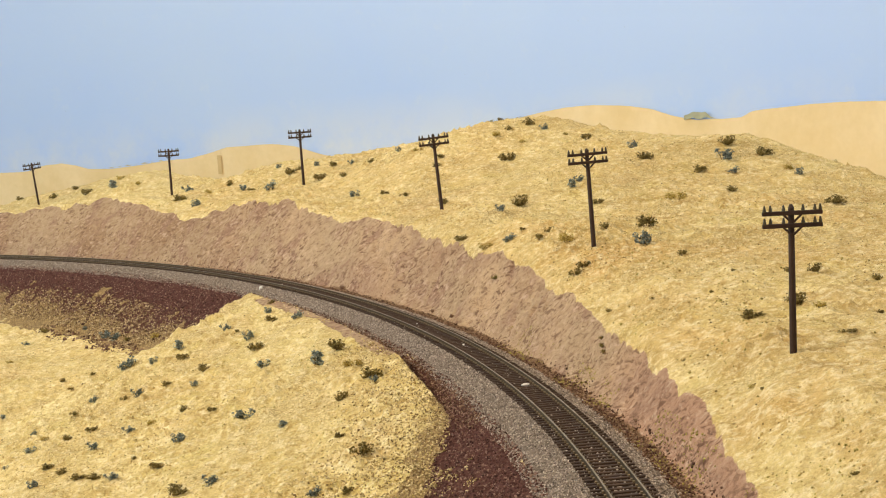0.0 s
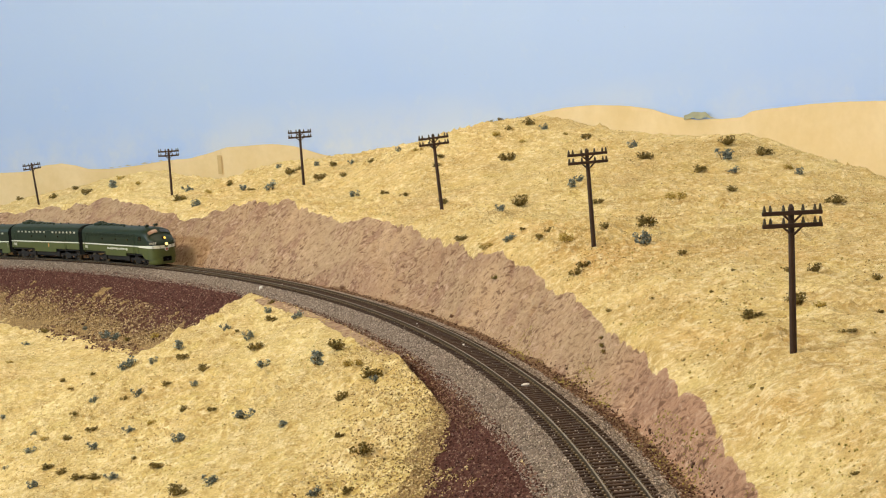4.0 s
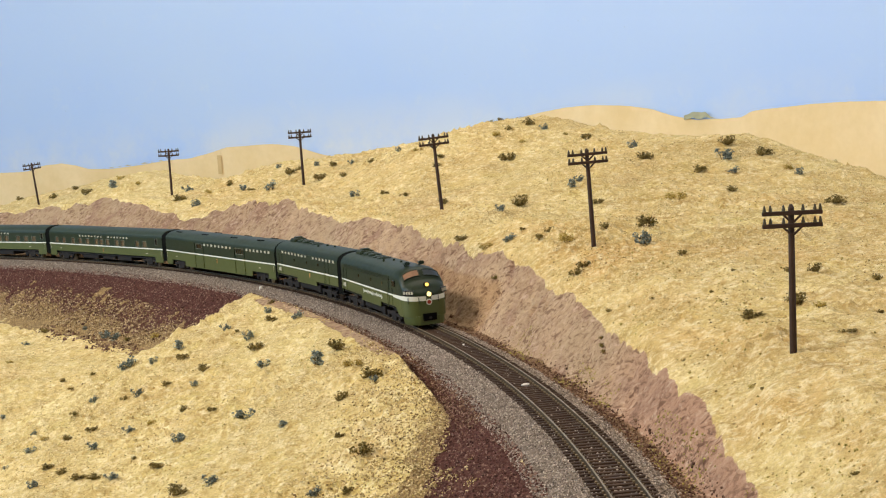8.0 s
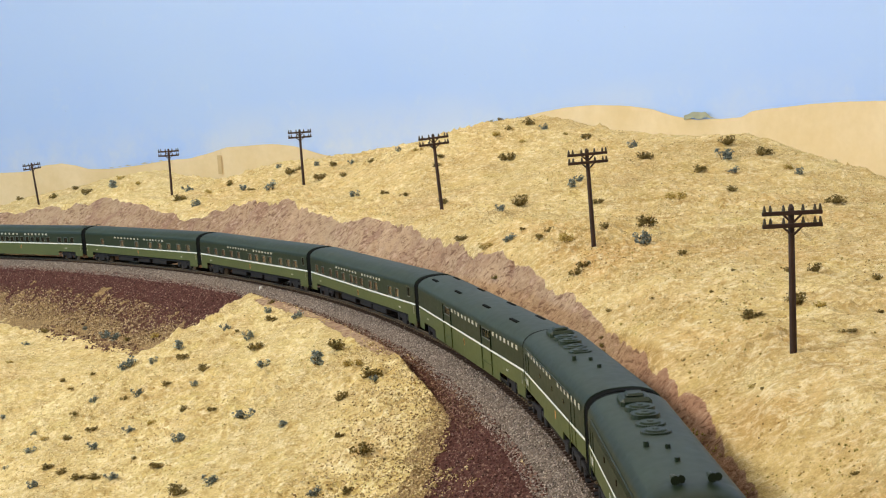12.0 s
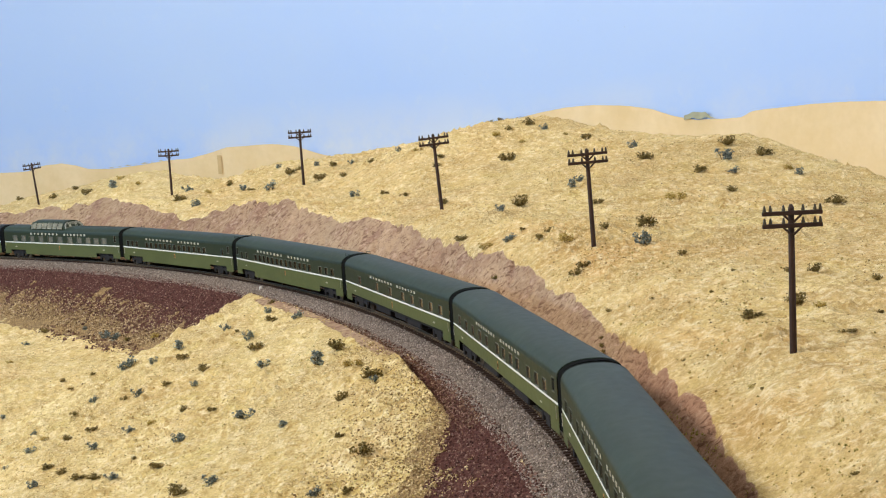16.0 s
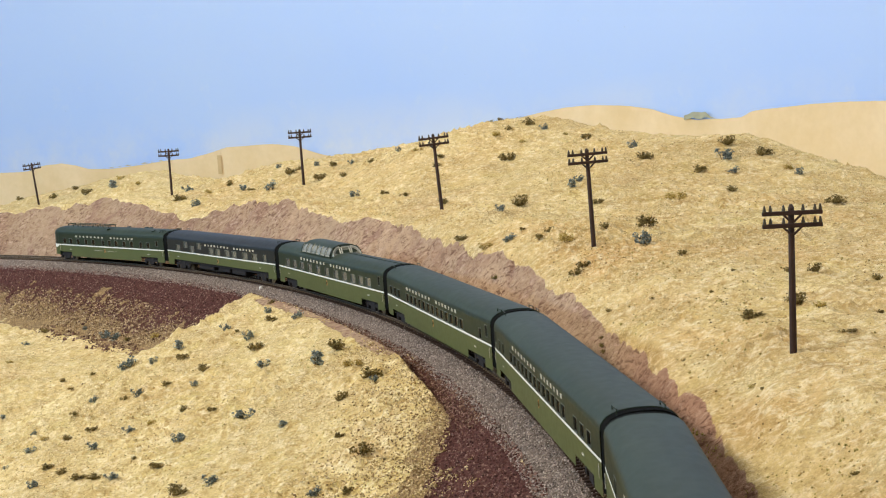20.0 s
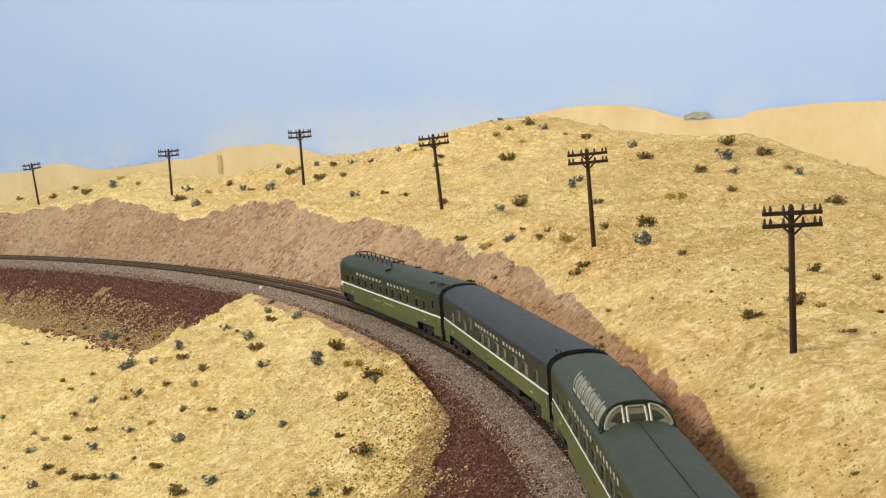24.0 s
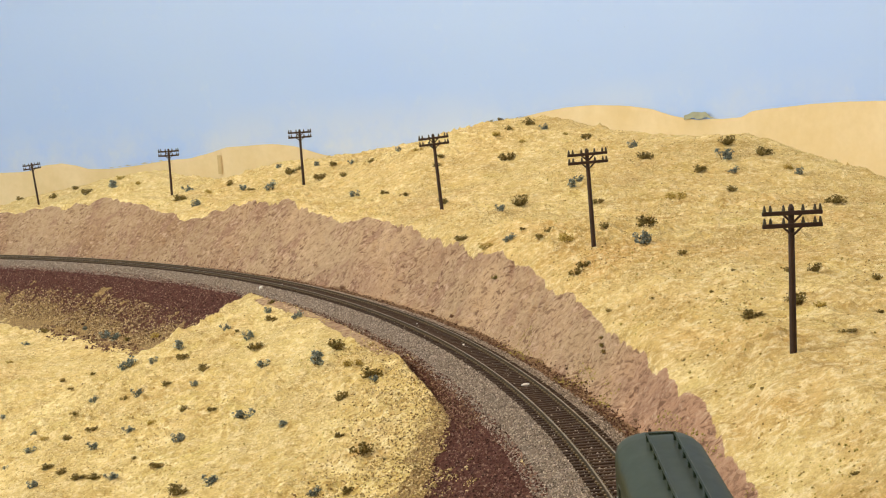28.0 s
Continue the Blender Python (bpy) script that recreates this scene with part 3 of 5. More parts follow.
def loft(name, sections, mats, strip, parent, caps=True, label="", nose=False):
    """sections: rows of (x, [(y, z), ...]) with y >= 0, from the foot to the ridge; mirrored. strip: a material index for each band."""
    n = len(sections[0][1])
    verts, faces, idx = [], [], []
    for x, half in sections:
        verts += [(x, y, z) for y, z in half] + [(x, -y, z) for y, z in reversed(half[:-1])]
    k = 2 * n - 1
    for i in range(len(sections) - 1):
        for j in range(k - 1):
            faces.append((i * k + j, i * k + j + 1, (i + 1) * k + j + 1, (i + 1) * k + j))
            idx.append(strip[min(j, k - 2 - j)])
    if caps:
        for i in (0, len(sections) - 1):
            faces.append(tuple(i * k + j for j in (range(k) if i == 0 else reversed(range(k)))))
            idx.append(strip[0] if len(set(strip)) == 1 or (i == 0 and nose) else strip[-1])
    ob = mesh_object(name, verts, faces, mats, parent, label)
    ob.data.polygons.foreach_set("material_index", idx)
    bm = bmesh.new()
    bm.from_mesh(ob.data)
    bmesh.ops.recalc_face_normals(bm, faces=bm.faces)
    for f in bm.faces:
        f.smooth = len(f.verts) == 4
    for e in bm.edges:
        if len(e.link_faces) == 2 and e.calc_face_angle(0) > 0.6:
            e.smooth = False
    bm.to_mesh(ob.data)
    bm.free()
    return ob


def side_wall(car, sgn, x0, x1, wins, feet, mats, w=HALF, z_top=EAVE, stripe=STRIPE):
    """One side with real openings. wins: (xa, xb, za, zb, material); feet: (xa, xb, z) lower edges. Returns the wall."""
    xs = sorted({round(v, 5) for v in [x0, x1] + [a for q in wins for a in q[:2]] + [a for q in feet for a in q[:2]] if x0 - 1e-6 <= v <= x1 + 1e-6})
    zs = sorted({round(v, 5) for v in [0.0062, stripe[0], stripe[1], z_top] + [a for q in wins for a in q[2:4]] + [q[2] for q in feet]})
    bm = bmesh.new()
    cache = {}

    def vert(x, y, z):
        key = (round(x, 5), round(y, 5), round(z, 5))
        if key not in cache:
            cache[key] = bm.verts.new((x, y * sgn, z))
        return cache[key]

    def face(pts, mi):
        f = bm.faces.new([vert(*q) for q in (pts if sgn < 0 else reversed(pts))])
        f.material_index = mi

    def foot(x):
        z = 0.0062
        for a, b, zz in feet:
            if a <= x <= b:
                z = zz
        return z

    def hole(x, z):
        return any(q[0] < x < q[1] and q[2] < z < q[3] for q in wins)

    for i in range(len(xs) - 1):
        for j in range(len(zs) - 1):
            a, b, c, d = xs[i], xs[i + 1], zs[j], zs[j + 1]
            xm, zm = (a + b) / 2, (c + d) / 2
            if zm < foot(xm) or hole(xm, zm):
                continue
            mi = 0 if zm < stripe[0] else (1 if zm < stripe[1] else 2)
            face([(a, w, c), (b, w, c), (b, w, d), (a, w, d)], mi)
    t = 0.0008
    for a, b, c, d, _ in wins:
        for p, q in (((a, c), (b, c)), ((b, c), (b, d)), ((b, d), (a, d)), ((a, d), (a, c))):
            face([(p[0], w, p[1]), (p[0], w - t, p[1]), (q[0], w - t, q[1]), (q[0], w, q[1])], 3)
    wall = part("side_panel", bm, mats, car)
    for a, b, c, d, mm in wins:
        bm = bmesh.new()
        box(bm, a - 0.0003, b + 0.0003, sgn * (w - t) - 0.0002, sgn * (w - t) + 0.0002, c - 0.0003, d + 0.0003)
        pane = part("window_pane", bm, mm, car)
        bm = bmesh.new()
        e, y0, y1 = 0.00035, sgn * (w - 0.0003), sgn * (w + 0.00015)
        for xa, xb, za, zb in ((a - e, a, c - e, d + e), (b, b + e, c - e, d + e), (a, b, c - e, c), (a, b, d, d + e)):
            box(bm, xa, xb, min(y0, y1), max(y0, y1), za, zb)
        part("window_frame", bm, M_FRAME, pane)
    return wall


def bars(name, car, sgn, xc, z, count, pitch, h, mat, w, wide=0.58, lift=0.0001):
    """A line of lettering as plain bars, one for each letter."""
    bm = bmesh.new()
    y = sgn * (w + lift)
    for i in range(count):
        x = xc + (i - (count - 1) / 2) * pitch
        k = wide * pitch * (0.38, 0.26, 0.34)[i % 3]
        box(bm, x - k, x + k, y - 0.00008, y + 0.00008, z - h / 2, z + h / 2)
    return part(name, bm, mat, car, "cream lettering as plain bars")


def oval(bm, x, y, z, a, b):
    """A thin oval plate on a side, a wide and b high (half sizes)."""
    m = Matrix.Translation((x, y, z)) @ Matrix.Diagonal((a, 1, b, 1)) @ Matrix.Rotation(math.pi / 2, 4, "X")
    bmesh.ops.create_cone(bm, cap_ends=True, segments=14, radius1=1, radius2=1, depth=0.0002, matrix=m)


def truck(car, x, swing, wheels=2, base=0.0145, r=0.0053, out=0.0135):
    """A bogie: two side frames, bolster and wheels."""
    bm = bmesh.new()
    box(bm, -0.004, 0.004, -0.0115, 0.0115, 0.006, 0.0085)
    tr = part("bogie", bm, M_UNDER, car)
    tr.matrix_basis = pose(x, 0, 0, 0, 0, swing)
    axles = [(i - (wheels - 1) / 2) * base * 2 / max(1, wheels - 1) for i in range(wheels)]
    for sg in (-1, 1):
        bm = bmesh.new()
        y = sg * out
        box(bm, axles[0] - 0.004, axles[-1] + 0.004, y - 0.0008, y + 0.0008, 0.0058, 0.0088, 0.0003)
        box(bm, -0.006, 0.006, y - 0.0011, y + 0.0011, 0.0026, 0.0098, 0.0003)
        for a in axles:
            box(bm, a - 0.002, a + 0.002, y - 0.0012, y + 0.0012, 0.0030, 0.0082, 0.0003)
        part("side_frame", bm, M_UNDER, tr)
        for a in axles:
            bm = bmesh.new()
            rod(bm, (a, sg * 0.0078, r), (a, sg * 0.0098, r), r, 20)
            rod(bm, (a, sg * 0.0072, r), (a, sg * 0.0080, r), r + 0.0006, 20)
            part("wheel", bm, M_WHEEL, tr)
    return tr


def ends(car, x, sgn, w=HALF, eave=EAVE, top=TOP):
    """The closed end of a coach with its black rubber bellows."""
    half = [(w * 0.97, 0.0085), (w * 0.97, 0.02)] + arc_points(w * 0.97, eave, top * 0.988)
    loft("bellows", [(x - sgn * 0.0012, half), (x + sgn * 0.0052, half)], [M_BLACK], [0] * len(half), car, True, "black rubber bellows")
    bm = bmesh.new()
    box(bm, min(x, x + sgn * 0.0066), max(x, x + sgn * 0.0066), -0.0022, 0.0022, 0.0065, 0.0095, 0.0004)
    part("coupler", bm, M_UNDER, car)


def underframe(car, L, deep):
    bm = bmesh.new()
    box(bm, -L / 2 + 0.004, L / 2 - 0.004, -0.0145, 0.0145, 0.0095, 0.0115)
    frame_ob = part("underframe", bm, M_UNDER, car)
    if deep:
        for x0, x1, y in ((-0.062, -0.022, 0.0), (-0.012, 0.018, 0.001), (0.028, 0.062, -0.001)):
            bm = bmesh.new()
            box(bm, x0, x1, -0.0135 + y, 0.0135 + y, 0.0045, 0.0096, 0.0008)
            part("equipment_box", bm, M_UNDER, car)
    return frame_ob


def grab_bows(car, L):
    """Low wire bows on the roof near the ends."""
    for sx in (-1, 1):
        for sg in (-1, 1):
            bm = bmesh.new()
            x, y = sx * (L / 2 - 0.007), sg * 0.0105
            rod(bm, (x - 0.004, y, 0.0415), (x - 0.004, y, 0.0448), 0.0003, 5)
            rod(bm, (x + 0.004, y, 0.0415), (x + 0.004, y, 0.0448), 0.0003, 5)
            rod(bm, (x - 0.0043, y, 0.0446), (x + 0.0043, y, 0.0446), 0.0003, 5)
            part("roof_bow", bm, M_UPPER, car)


def coach(L, wins, feet, label, upper=None, roof=None, tail=False, bows=True, dirty_under=True, letters=(-0.073, -0.007, 0.0125, 0.062, 0.0339, 0.0023), low=0.0):
    """A streamlined coach; x forward, the origin at rail level in its middle. letters: where the two words begin and end, their height and size; low: how far the stripe is lowered."""
    upper, roof = upper or M_UPPER, roof or M_ROOF
    car = tagged(new("passenger_coach"), label, "railway coach", "cars of the train")
    x0, x1 = -L / 2 + 0.0066, L / 2 - 0.0066
    xt = x0 + 0.022 if tail else x0
    stripe = (STRIPE[0] - low, STRIPE[1] - low)
    for sg in (-1, 1):
        side_wall(car, sg, xt, x1, wins, feet, [M_LOWER, M_WHITE, upper, M_FRAME], stripe=stripe)
        la, lb, lc, ld, zl, tall = letters
        bars("lettering", car, sg, -sg * (la + lb) / 2, zl, 8, (lb - la) / 7, tall, M_CREAM, HALF)
        bars("lettering", car, sg, -sg * (lc + ld) / 2, zl, 7, (ld - lc) / 6, tall, M_CREAM, HALF)
        bm = bmesh.new()
        y = sg * (HALF + 0.0001)
        oval(bm, 0, y, 0.0170 - low, 0.0015, 0.0025)
        em = part("emblem", bm, M_GOLD, car, "small oval bronze emblem")
        bm = bmesh.new()
        oval(bm, 0, y + sg * 0.0001, 0.0170 - low, 0.0008, 0.0016)
        part("emblem_centre", bm, M_UNDER, em)
        for xx in (x1 - 0.036, xt + 0.030):
            bm = bmesh.new()
            box(bm, xx - 0.0020, xx + 0.0020, y - 0.0001, y + 0.0001, 0.0157 - low, 0.0167 - low)
            part("number_plate", bm, M_CREAM, car, "pale car number as a plain bar")
        for xx in (x1 - 0.0028, xt + 0.0028):
            bm = bmesh.new()
            rod(bm, (xx, y + sg * 0.0004, 0.0140), (xx, y + sg * 0.0004, 0.0205), 0.00022, 5)
            part("grab_rail", bm, M_CREAM, car)
    arc = arc_points(HALF, EAVE, TOP)
    strip = [0, 1] + [1] * len(arc)
    secs = [(x1, arc), (xt, arc)]
    loft("roof", secs, [upper, roof], strip, car)
    if tail:
        secs = []
        for d, w, top in ((0.022, HALF, TOP), (0.016, 0.0169, TOP - 0.0002), (0.010, 0.0160, TOP - 0.0009), (0.0055, 0.0143, TOP - 0.0022), (0.0025, 0.0117, TOP - 0.0044), (0.0008, 0.0085, TOP - 0.0075), (0.0, 0.0050, TOP - 0.0110)):
            secs.append((x0 + d, [(w, 0.0075), (w, stripe[0] - 0.003 if d < 0.02 else stripe[0]), (w, stripe[1])] + arc_points(w, min(EAVE, top - 0.003), top)))
        loft("rounded_tail", secs, [M_LOWER, M_WHITE, upper, roof], [0, 1, 2, 2, 2] + [3] * 8, car, True, "rounded tail end with a white flash")
        for yy in (-0.0085, 0.0085):
            bm = bmesh.new()
            box(bm, x0 + 0.0022, x0 + 0.0030, yy - 0.0026, yy + 0.0026, 0.0250, 0.0310, 0.0003)
            part("window_pane", bm, M_PANE, car)
    else:
        ends(car, x0, -1)
    ends(car, x1, 1)
    underframe(car, L - (0.02 if tail else 0), dirty_under)
    b = L * 0.36
    truck(car, b, -math.degrees(b * 0.55))
    truck(car, -b, math.degrees(b * 0.55))
    if bows:
        grab_bows(car, L)
    return car


def row_of(x_from, x_to, n, width, za, zb, mat):
    out = []
    for i in range(n):
        x = x_from + (x_to - x_from) * i / max(1, n - 1)
        out.append((x - width / 2, x + width / 2, za, zb, mat))
    return out


def feet_full(L):
    b = L * 0.36
    return [(b - 0.019, b + 0.019, 0.0118), (-b - 0.019, -b + 0.019, 0.0118)]


def feet_open(L):
    return [(-L / 2 + 0.024, L / 2 - 0.024, 0.0126)]


LC = 0.2956
WZ = (0.0235, 0.0301)


def lounge(places, label, amber, letters, door=None):
    wins = [(x - 0.0042, x + 0.0042, WZ[0], WZ[1] + 0.0004, M_AMBER if i % 3 != amber else M_PANE) for i, x in enumerate(places)]
    if door:
        wins.append((door - 0.0024, door + 0.0024, 0.0272, 0.0342, M_PANE))
    return coach(LC, wins, feet_open(LC), label, bows=False, letters=letters)


def baggage_car():
    L = 0.298
    wins = [(0.0495, 0.0695, 0.0280, 0.0338, M_PANE), (-0.0545, -0.0385, 0.0285, 0.0338, M_PANE)]
    car = coach(L, wins, feet_full(L), "two-tone green streamlined baggage car with sliding doors", bows=False, letters=(-0.031, 0.037, 0.078, 0.130, 0.0336, 0.0025))
    for sg in (-1, 1):
        y = sg * (HALF + 0.0003)
        for xa, xb in ((0.048, 0.0715), (-0.058, -0.035)):
            for x in (xa, xb):
                for za, zb, mm in ((0.0070, STRIPE[0], M_LOWER), (STRIPE[1], 0.0350, M_UPPER)):
                    bm = bmesh.new()
                    box(bm, x - 0.0003, x + 0.0003, y - 0.0004, y + 0.0003, za, zb)
                    part("door_edge", bm, mm, car)
            bm = bmesh.new()
            box(bm, xa, xb, y - 0.0002, y + 0.0004, 0.0122, 0.0128)
            part("door_rail", bm, M_LOWER, car)
        for x in (0.0545, 0.0595, 0.0645):
            bm = bmesh.new()
            box(bm, x - 0.0003, x + 0.0003, sg * (HALF - 0.0006) - 0.0003, sg * (HALF - 0.0006) + 0.0003, 0.0280, 0.0338)
            part("window_bar", bm, M_UPPER, car)
    for x in (-0.120, -0.047, 0.030, 0.095):
        for sg in (-1, 1):
            bm = bmesh.new()
            box(bm, x - 0.0080, x + 0.0080, sg * 0.0082 - 0.0011, sg * 0.0082 + 0.0011, 0.0414, 0.0440, 0.0003)
            part("roof_vent", bm, M_BLACK, car)
    return car


def window_coach(flip):
    if flip:
        wins = row_of(-0.0735, 0.0750, 13, 0.0080, *WZ, M_PANE) + row_of(-0.127, -0.1015, 3, 0.0074, *WZ, M_PANE)
        wins += row_of(0.118, 0.118, 1, 0.0050, *WZ, M_PANE) + row_of(0.1315, 0.1315, 1, 0.0042, 0.0265, 0.0338, M_PANE)
    else:
        wins = row_of(-0.0815, 0.0650, 13, 0.0080, *WZ, M_PANE) + row_of(0.0915, 0.1195, 3, 0.0074, *WZ, M_PANE)
        wins += row_of(-0.1235, -0.1095, 2, 0.0050, *WZ, M_PANE) + row_of(-0.1365, -0.1365, 1, 0.0042, 0.0265, 0.0338, M_PANE)
    return coach(LC, wins, feet_full(LC), "two-tone green streamlined coach with a row of dark windows", dirty_under=False)


def sleeper():
    wins = [(x - 0.0056, x + 0.0056, WZ[0] + 0.0002, WZ[1], M_GREY) for x in (-0.109, -0.069, -0.016, 0.002, 0.026, 0.044, 0.071, 0.094)]
    wins += [(x - 0.0050, x + 0.0050, WZ[0] + 0.0046, WZ[1] + 0.0044, M_GREY) for x in (-0.087, -0.049)]
    wins += [(0.1145, 0.1210, WZ[0], WZ[1], M_GREY)]
    return coach(LC, wins, feet_open(LC), "blue-black and olive green sleeping car with grey windows", M_NIGHT, M_NROOF, letters=(-0.031, 0.028, 0.045, 0.091, 0.0333, 0.0021))


def dome_coach():
    wins = [(x - 0.0056, x + 0.0056, WZ[0] + 0.0004, WZ[1] + 0.0008, M_GREY) for x in (-0.112, -0.090, -0.068, -0.045, -0.021, 0.003, 0.027, 0.049, 0.070, 0.089, 0.107)]
    wins += row_of(0.1315, 0.1315, 1, 0.0042, 0.0270, 0.0345, M_PANE)
    car = coach(LC, wins, feet_full(LC), "two-tone green coach with a glazed observation dome on its roof", bows=False, letters=(-0.069, -0.004, 0.0145, 0.063, 0.0345, 0.0025))
    xr, xf = -0.0760, 0.0130
    w0, z0, z1 = 0.0152, 0.0398, 0.0518
    lean = 0.0085

    def skin(t, inset=0.0):
        """The dome's half section: t 0 at the foot, 1 at the crown."""
        a = t * math.pi / 2
        return ((w0 - inset) * math.cos(a) ** 0.78, z0 + (z1 - z0 - inset) * math.sin(a) ** 0.84)

    def slope(x, out, z):
        return x - out * lean * ((z - z0) / (z1 - z0)) ** 1.6

    crown = [skin(t) for t in (0.50, 0.58, 0.66, 0.76, 0.88)] + [(0.0, z1)]
    loft("dome_roof", [(xf - 0.0062, crown), (xr + 0.0062, crown)], [M_ROOF], [0] * 6, car)
    n = 6
    xa, xb = xr + 0.0045, xf - 0.0055
    pitch = (xb - xa) / n
    rows = [skin(t, 0.0003) for t in (0.08, 0.18, 0.28, 0.40, 0.51)]
    k = len(rows)
    for sg in (-1, 1):
        for i in range(n):
            a, b = xa + i * pitch + 0.0005, xa + (i + 1) * pitch - 0.0005
            verts = [(x, sg * y, z) for x in (a, b) for y, z in rows] + [(x, sg * (y - 0.0006), z) for x in (a, b) for y, z in rows]
            faces = [(j, j + 1, k + j + 1, k + j) for j in range(k - 1)] + [(2 * k + j, 3 * k + j, 3 * k + j + 1, 2 * k + j + 1) for j in range(k - 1)]
            mesh_object("dome_pane", verts, faces, M_DOME, car, "smoky curved dome pane", True)
            bm = bmesh.new()
            y, z = skin(0.07)
            rod(bm, (a + 0.001, sg * y, z), (b - 0.001, sg * y, z), 0.00055, 5)
            part("pane_gasket", bm, M_DOMERIB, car, "pale strip along the foot of a dome pane")
        for i in range(n + 1):
            x = xa + i * pitch
            for dx, r, mm, nm in ((0.0, 0.0006, M_UPPER, "dome_rib"), (0.0011, 0.0003, M_DOMERIB, "rib_bead")):
                if nm == "rib_bead" and i == n:
                    continue
                bm = bmesh.new()
                for j in range(6):
                    p, q = skin(j * 0.09 + 0.02), skin((j + 1) * 0.09 + 0.02)
                    rod(bm, (x + dx, sg * p[0], p[1]), (x + dx, sg * q[0], q[1]), r, 5)
                part(nm, bm, mm, car)
        bm = bmesh.new()
        rod(bm, (xr + 0.002, sg * w0, z0), (xf - 0.002, sg * w0, z0), 0.0008, 6)
        part("dome_sill", bm, M_UPPER, car)
    for x, out in ((xf, 1), (xr, -1)):
        # the end wall, bowed back towards its top
        edge = [skin(t) for t in (0.0, 0.12, 0.24, 0.36, 0.48, 0.60, 0.72, 0.86)]
        bm = bmesh.new()
        ring = [(y, z) for y, z in edge] + [(-y, z) for y, z in reversed(edge)]
        vs = [bm.verts.new((slope(x, out, z) - out * 0.0004, y, z)) for y, z in ring]
        ws = [bm.verts.new((slope(x, out, z) - out * 0.0030, y, z)) for y, z in ring]
        m = len(ring)
        for i in range(m // 2 - 1):
            bm.faces.new((vs[i], vs[i + 1], vs[m - 2 - i], vs[m - 1 - i]))
        for i in range(m - 1):
            bm.faces.new((vs[i], ws[i], ws[i + 1], vs[i + 1]))
        part("dome_end", bm, M_UPPER, car)
        side = [(0.0056, z0 + 0.0013)] + [skin(t, 0.0014) for t in (0.09, 0.20, 0.32, 0.44, 0.54, 0.62)]
        side += [(0.0056, skin(0.62, 0.0014)[1] + 0.0009)]
        mid = [(-0.0040, z0 + 0.0016), (0.0040, z0 + 0.0016), (0.0037, z1 - 0.0026), (-0.0037, z1 - 0.0026)]
        for shape in (side, [(-y, z) for y, z in side], mid):
            p = [(slope(x, out, z) + out * 0.0001, y, z) for y, z in shape]
            q = [(a - out * 0.0003, y, z) for a, y, z in p]
            c = len(p)
            mesh_object("dome_pane", p + q, [tuple(range(c))] + [(i, (i + 1) % c, c + (i + 1) % c, c + i) for i in range(c)], M_DOME, car, "smoky end pane of the dome")
            bm = bmesh.new()
            for v0, v1 in zip(p, p[1:] + p[:1]):
                rod(bm, v0, v1, 0.0006, 5)
            part("pane_frame", bm, M_DOMERIB, car, "thick cream pane frame")
    bm = bmesh.new()
    box(bm, xf + 0.002, LC / 2 - 0.006, -0.0005, 0.0005, TOP - 0.0004, TOP + 0.0005)
    part("roof_seam", bm, M_UPPER, car)
    return car


